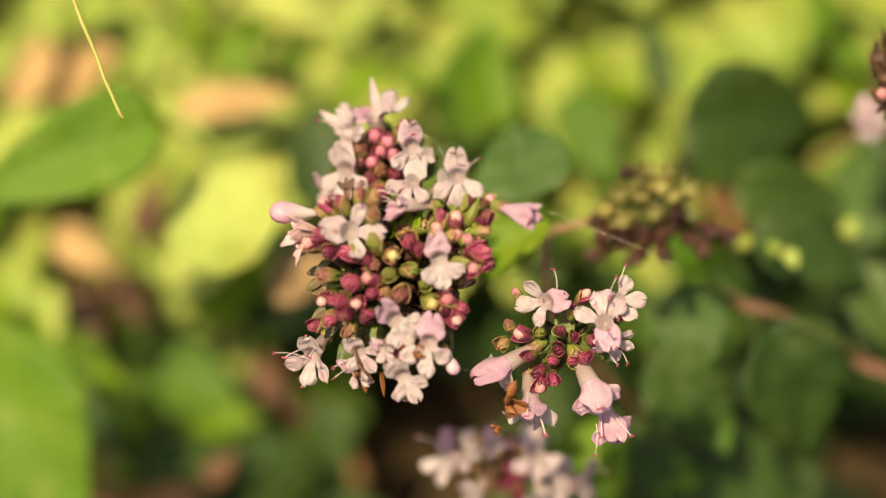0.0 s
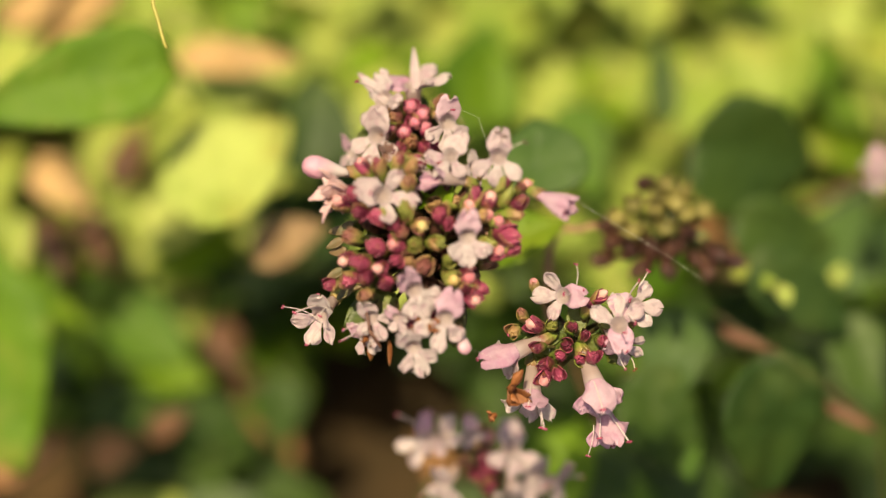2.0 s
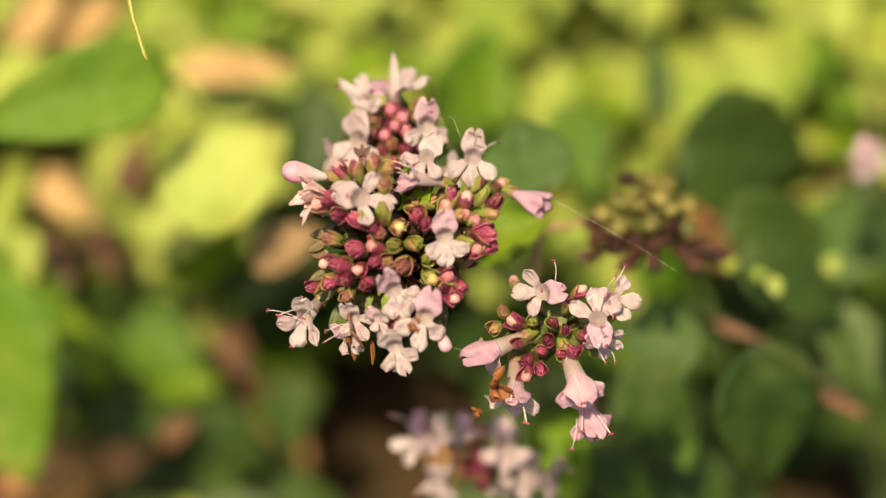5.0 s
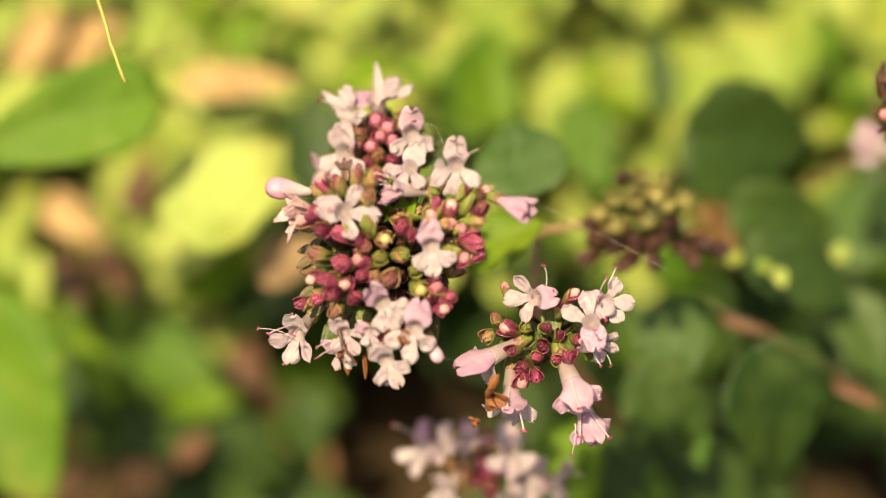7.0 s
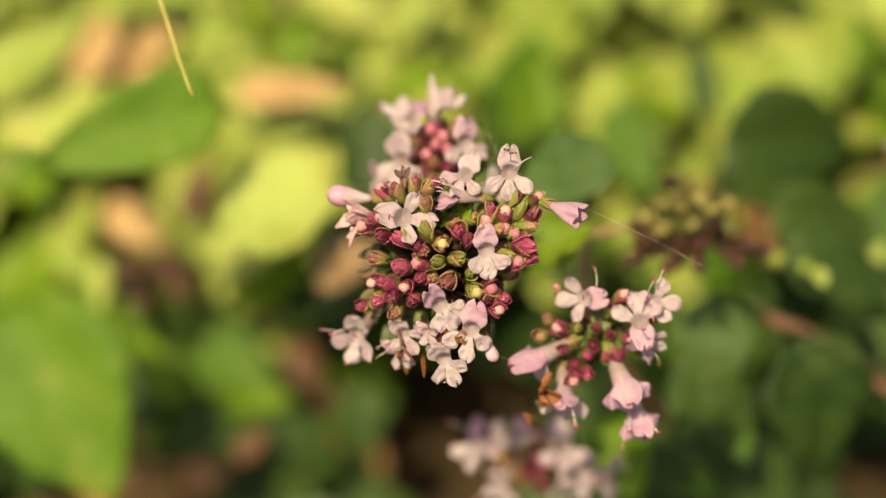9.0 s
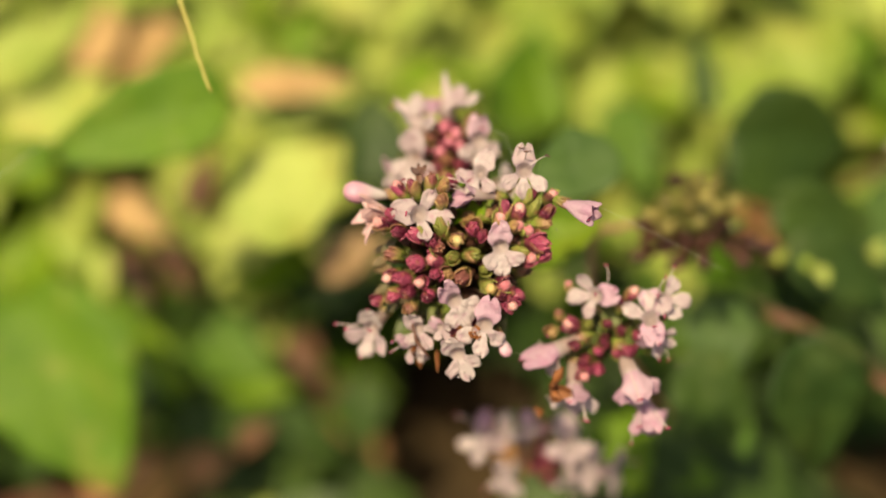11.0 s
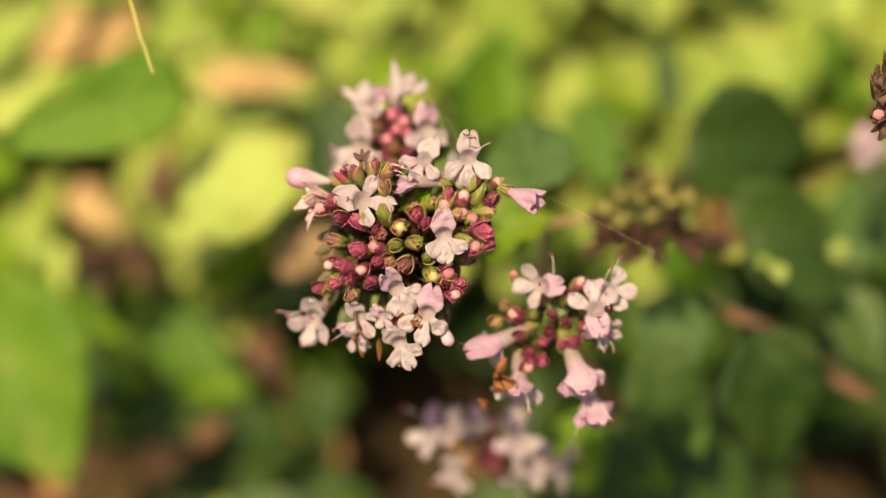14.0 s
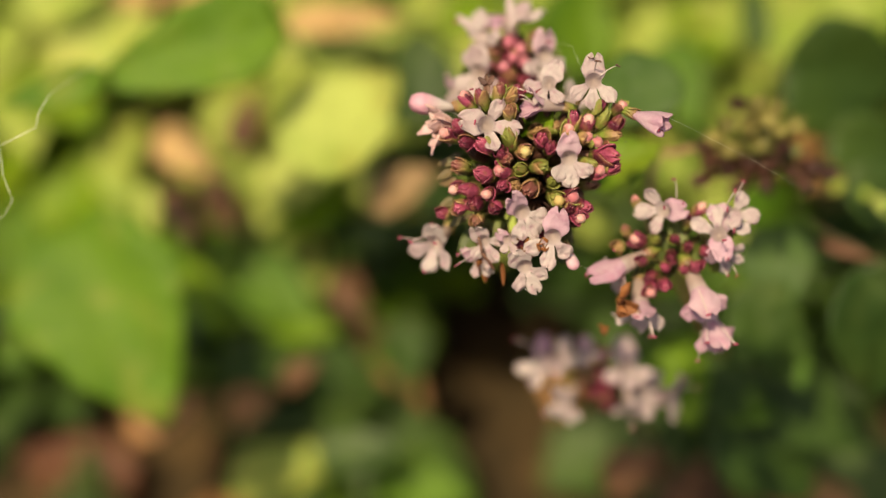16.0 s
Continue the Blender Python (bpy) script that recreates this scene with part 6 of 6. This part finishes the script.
bud(seed_head, (4.56, -4.05, 2.65), (0.19, -0.46, 0.87), "dark", 1.06, "", 19, (0.77, -1.08, -3.23))
bud(seed_head, (-7.19, -3.29, 2.81), (-0.80, -0.22, 0.56), "dark", 1.06, "", 20, (-1.21, -0.88, -3.18))
bud(seed_head, (-2.32, -4.02, 3.24), (-0.63, -0.28, 0.72), "dark", 1.06, "", 21, (-0.39, -1.07, -3.21))
bud(seed_head, (-0.22, -3.83, 3.35), (-0.01, -0.56, 0.83), "dark", 1.06, "", 22, (-0.04, -1.02, -3.22))
bud(seed_head, (3.42, -2.90, 2.93), (-0.09, -0.45, 0.89), "dark", 0.96, "", 23, (0.58, -0.77, -3.22))
bud(seed_head, (1.61, 2.39, 3.03), (0.16, 0.02, 0.99), "olive", 0.96, "", 24, (0.27, 0.64, -3.24))
bud(seed_head, (-5.32, 1.45, 2.77), (-0.50, 0.30, 0.81), "olive", 0.96, "", 25, (-0.90, 0.38, -3.21))
bract_leaf(seed_head, (1.43, -0.36, 1.10), (1.0, 0.0, 0.5), (-0.4, -0.0, 1.0), 4.2, 2.4, BRACT)
bract_leaf(seed_head, (-3.29, -2.37, 1.10), (-0.7, 0.7, 0.5), (0.3, -0.3, 1.0), 4.2, 2.4, BRACT)
bract_leaf(seed_head, (0.01, 4.07, 1.10), (0.1, -1.0, 0.5), (-0.0, 0.4, 1.0), 4.2, 2.4, BRACT)
bract_leaf(seed_head, (0.69, -1.54, 1.10), (0.6, 0.8, 0.5), (-0.2, -0.3, 1.0), 4.2, 2.4, BRACT)
bract_leaf(seed_head, (-4.24, 0.14, 1.10), (-1.0, -0.2, 0.5), (0.4, 0.1, 1.0), 4.2, 2.4, BRACT)
bract_leaf(seed_head, (-0.96, -1.80, 1.10), (-0.3, 1.0, 0.5), (0.1, -0.4, 1.0), 4.2, 2.4, BRACT)
bract_leaf(seed_head, (-2.26, 2.26, 1.10), (-0.5, -0.9, 0.5), (0.2, 0.4, 1.0), 4.2, 2.4, BRACT)


# dark brown dried oregano seed head with pointed calyxes
dry_head = flower_head("dark brown dried oregano seed head with pointed calyxes", (55.6, 12.3, 6.6), (0.110, 0.090, 0.000))
bud(dry_head, (-0.97, -1.59, 0.66), (-0.34, 0.15, 0.93), "dried", 0.85, "pink", 1, (-0.20, -0.50, -2.62))
bud(dry_head, (-0.34, -0.11, 1.39), (-0.21, 0.34, 0.92), "dried", 1.00, "", 2, (-0.07, -0.03, -2.54))
bud(dry_head, (0.33, -1.31, 1.11), (0.06, -0.06, 1.00), "dried", 1.10, "", 3, (0.07, -0.41, -2.57))
bud(dry_head, (-1.28, 1.11, 1.52), (-0.00, 0.55, 0.84), "dried", 1.00, "", 4, (-0.27, 0.35, -2.53))
bud(dry_head, (-0.18, 1.46, 1.56), (0.27, 0.52, 0.81), "dried", 1.00, "", 5, (-0.04, 0.46, -2.52))
bud(dry_head, (1.46, -0.37, 1.30), (0.01, 0.46, 0.89), "dried", 1.10, "", 6, (0.31, -0.12, -2.55))
bud(dry_head, (0.14, -2.07, 1.60), (-0.51, -0.35, 0.79), "dried", 1.00, "", 7, (0.03, -0.65, -2.52))
bud(dry_head, (0.60, -3.10, 1.37), (0.36, 0.09, 0.93), "dried", 1.00, "", 8, (0.13, -0.97, -2.54))
bud(dry_head, (0.13, 2.97, 2.02), (0.09, 0.81, 0.58), "dried", 0.90, "", 9, (0.03, 0.94, -2.47))
bud(dry_head, (1.34, 2.60, 1.63), (0.31, 0.42, 0.85), "dried", 0.90, "", 10, (0.28, 0.82, -2.51))


# blurred pink oregano flowers far behind
far_head = flower_head("blurred pink oregano flowers far behind", (64.6, 11.1, -62.7), (0.100, 0.190, 0.000))
flower(far_head, (-1.26, 0.75, 3.30), (-0.30, 0.30, 0.90), (0.0, 1.0, 0.0), 0.74, "lilac_lip", 0.90, 1, 1, (0.01, -0.18, -3.65), 1.00, False, 52)
flower(far_head, (0.75, -0.05, 3.30), (0.53, 0.00, 0.85), (0.0, 1.0, 0.0), 0.74, "lilac_lip", 0.90, 1, 2, (-0.33, -0.02, -3.63), 1.00, False, 52)
flower(far_head, (-1.02, -1.41, 3.30), (-0.31, -0.62, 0.72), (0.0, 1.0, 0.0), 0.74, "lilac_lip", 0.90, 1, 3, (0.07, 0.41, -3.57), 1.00, False, 52)
bud(far_head, (0.15, -1.17, 0.21), (0.02, -0.39, 0.92), "maroon", 1.00, "pink", 4, (0.03, -0.37, -3.56))



# ---- undergrowth ----
def undergrowth():
    """Low leafy plants that fill the bed behind and under the heads: lime shoots towards the back, dark ones in front
    on the right, so sun and shade are put into the leaf colours.
    """
    rng = random.Random(12)
    bare = [(-6, -32, 27), (-94, -43, 11), (3, -52, 16), (-66, 11, 12), (-74, -38, 9), (-56, -39, 9), (-63, 41, 12), (-72, 1, 8), (-36, -18, 8), (-32, 36, 12), (-10, -39, 20), (-14, -31, 12)]
    made = 0
    while made < 220:
        x, y, z = rng.uniform(-120, 120), rng.uniform(-75, 75), rng.uniform(-198, -140)
        up = z + 175
        if any(math.hypot(x - a + 0.5 * up, y - b - 0.2 * up) < c or math.hypot(x - a, y - b) < c for a, b, c in bare):
            continue
        p0 = plan(x, y, z)
        if p0.z < 0.012:
            continue
        # chance of bright lime grows towards the back, where the bed is sunlit
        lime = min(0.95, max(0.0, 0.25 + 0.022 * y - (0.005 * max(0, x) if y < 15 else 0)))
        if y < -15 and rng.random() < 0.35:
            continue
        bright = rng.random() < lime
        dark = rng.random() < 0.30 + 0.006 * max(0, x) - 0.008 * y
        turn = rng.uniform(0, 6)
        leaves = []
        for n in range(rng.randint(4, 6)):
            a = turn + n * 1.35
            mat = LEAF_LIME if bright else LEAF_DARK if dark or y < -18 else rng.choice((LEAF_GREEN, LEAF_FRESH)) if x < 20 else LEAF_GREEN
            # shade left of the main head, set by swapping lime for dark green
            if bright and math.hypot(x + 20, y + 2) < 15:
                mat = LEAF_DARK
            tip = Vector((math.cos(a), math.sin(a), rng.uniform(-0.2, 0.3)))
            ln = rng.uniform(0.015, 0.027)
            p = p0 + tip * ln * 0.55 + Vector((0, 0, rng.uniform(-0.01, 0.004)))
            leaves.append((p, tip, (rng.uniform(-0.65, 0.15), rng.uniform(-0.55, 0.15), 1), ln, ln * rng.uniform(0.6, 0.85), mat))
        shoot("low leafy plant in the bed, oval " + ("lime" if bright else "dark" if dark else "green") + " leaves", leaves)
        made += 1


undergrowth()


def seedlings():
    """Small plants and dead bits between the larger leaves of the bed."""
    rng = random.Random(31)
    for n in range(64):
        x, y, z = rng.uniform(-88, 60), rng.uniform(-62, 62), rng.uniform(-152, -118)
        p0 = plan(x, y, z)
        if p0.z < 0.015 or (abs(x + 60) < 22 and abs(y + 14) < 26) or math.hypot(x + 1, y + 19) < 16:
            continue
        dead = rng.random() < 0.38 and y < 8
        # live seedlings: lime for the sunlit back, darker greens for the shaded right
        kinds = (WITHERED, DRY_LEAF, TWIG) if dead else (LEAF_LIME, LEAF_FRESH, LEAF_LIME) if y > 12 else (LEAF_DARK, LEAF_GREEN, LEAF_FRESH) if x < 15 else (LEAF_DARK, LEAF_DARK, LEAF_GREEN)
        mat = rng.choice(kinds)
        turn = rng.uniform(0, 6)
        leaves = []
        for m in range(rng.randint(2, 4)):
            a = turn + m * 2.1
            tip = Vector((math.cos(a), math.sin(a), rng.uniform(-0.2, 0.4)))
            ln = rng.uniform(0.004, 0.010)
            leaves.append((p0 + tip * ln * 0.6 + Vector((0, 0, rng.uniform(-0.004, 0.003))), tip, (rng.uniform(-0.6, 0.4), rng.uniform(-0.6, 0.3), 1), ln, ln * rng.uniform(0.5, 0.9), mat))
        shoot("shrivelled brown seedling between the leaves" if dead else "small green seedling between the larger leaves", leaves)


seedlings()


def litter():
    """Fallen dry leaves on the soil."""
    rng = random.Random(5)
    for n in range(120):
        x, y = rng.uniform(-0.2, 0.2), rng.uniform(-0.05, 0.35)
        ob = leaf_part(None, aim((x, y, 0.006 + rng.uniform(0, 0.012)), (rng.uniform(-0.4, 0.4), rng.uniform(-0.4, 0.4), 1), (math.cos(n), math.sin(n), 0.1)), rng.uniform(0.014, 0.028), rng.uniform(0.009, 0.016), (DRY_LEAF, WITHERED, DRY_LEAF, TWIG)[n % 4], n, 0.3, rng.uniform(-0.3, 0.3), name="dry_leaf")
        tagged(ob, "curled brown dead leaf lying on the soil", "dead leaf", "dead leaves")


litter()


def dry_stalk(label, points, radius, mat, name="dry_stalk", category="stalk"):
    """A bare stalk along points, its foot in the soil."""
    bm = bmesh.new()
    pts = []
    for a, b in zip(points, points[1:]):
        pts += arc(a, b, (0, 0, 0), 4)[:-1]
    pts.append(Vector(points[-1]))
    for i, p in enumerate(pts):
        p += Vector((noise.noise((i * 0.7, 1, radius * 9000)), noise.noise((i * 0.7, 5, 2)), noise.noise((i * 0.7, 9, 2)))) * radius * 0.9
    tube(bm, pts, [radius * (1.15 - 0.5 * i / len(pts)) for i in range(len(pts))], 8)
    return tagged(part(name, bm, mat), label, category)


dry_stalk("thin red-brown stalk crossing the leaves", [(0.085, 0.02, 0.0), plan(61.7, -23.9, -49.5), plan(50.9, -16.7, -45.1), plan(44.2, -12.2, -44.0), plan(38.8, -8.7, -46.2)], 0.00018, STALK, "dry_stalk", "stalk")
dry_stalk("red-brown stalk over dark leaves", [(0.12, 0.10, 0.0), plan(71.0, 11.9, -93.5), plan(59.4, 6.4, -89.1), plan(49.1, 2.0, -84.7)], 0.00050, TWIG, "dry_stalk", "stalk")
dry_stalk("pinkish stalk beside the finished head", [(0.05, 0.05, 0.0), plan(16.5, -9.6, -37.0), plan(16.4, -0.6, -37.0), plan(17.6, 1.9, -37.0), plan(23.2, 2.2, -37.0), plan(28.0, 0.5, -37.0)], 0.00058, CALYX_MIXED, "dry_stalk", "stalk")
dry_stalk("slender yellow grass tip hanging into view", [(-0.10, 0.20, 0.0), (-0.085, 0.16, 0.16), plan(-35.1, 49.9, -5.5), plan(-32.2, 35.6, -2.2), plan(-30.1, 27.7, -1.1), plan(-29.1, 24.1, -0.7), plan(-28.3, 21.4, -0.7)], 0.00030, STRAW, "grass_blade", "grass")
dry_stalk("single strand of spider silk between the flower heads", [plan(15.8, 4.8, 6.6), plan(18.8, 3.2, 5.5), plan(23.3, 0.6, 4.2), plan(26.5, -1.3, 4.0), plan(30.7, -4.1, 3.3)], 0.00001, THREAD, "spider_thread", "cobweb")
dry_stalk("strand of spider silk", [plan(8.4, 6.9, 3.3), plan(6.2, 13.8, 0.0), plan(2.6, 16.1, -9.9)], 0.00001, THREAD, "spider_thread", "cobweb")
dry_stalk("strand of spider silk", [plan(4.8, -11.4, 5.5), plan(7.0, -12.4, 1.1), plan(9.4, -13.0, -1.8)], 0.00001, THREAD, "spider_thread", "cobweb")
dry_stalk("loose tangle of spider silk", [plan(-57.4, 20.3, -45.8), plan(-55.5, 16.3, -18.7), plan(-55.5, 12.2, 0.0), plan(-56.5, 9.8, 2.2), plan(-56.6, 8.2, 3.3), plan(-61.0, 6.3, 3.3), plan(-60.8, 2.8, 3.3), plan(-59.9, -0.0, 3.3), plan(-61.0, -1.9, 3.3), plan(-65.1, -3.2, 1.1)], 0.000035, THREAD, "spider_thread", "cobweb")


def motions():
    """Nothing moves but the camera."""


motions()
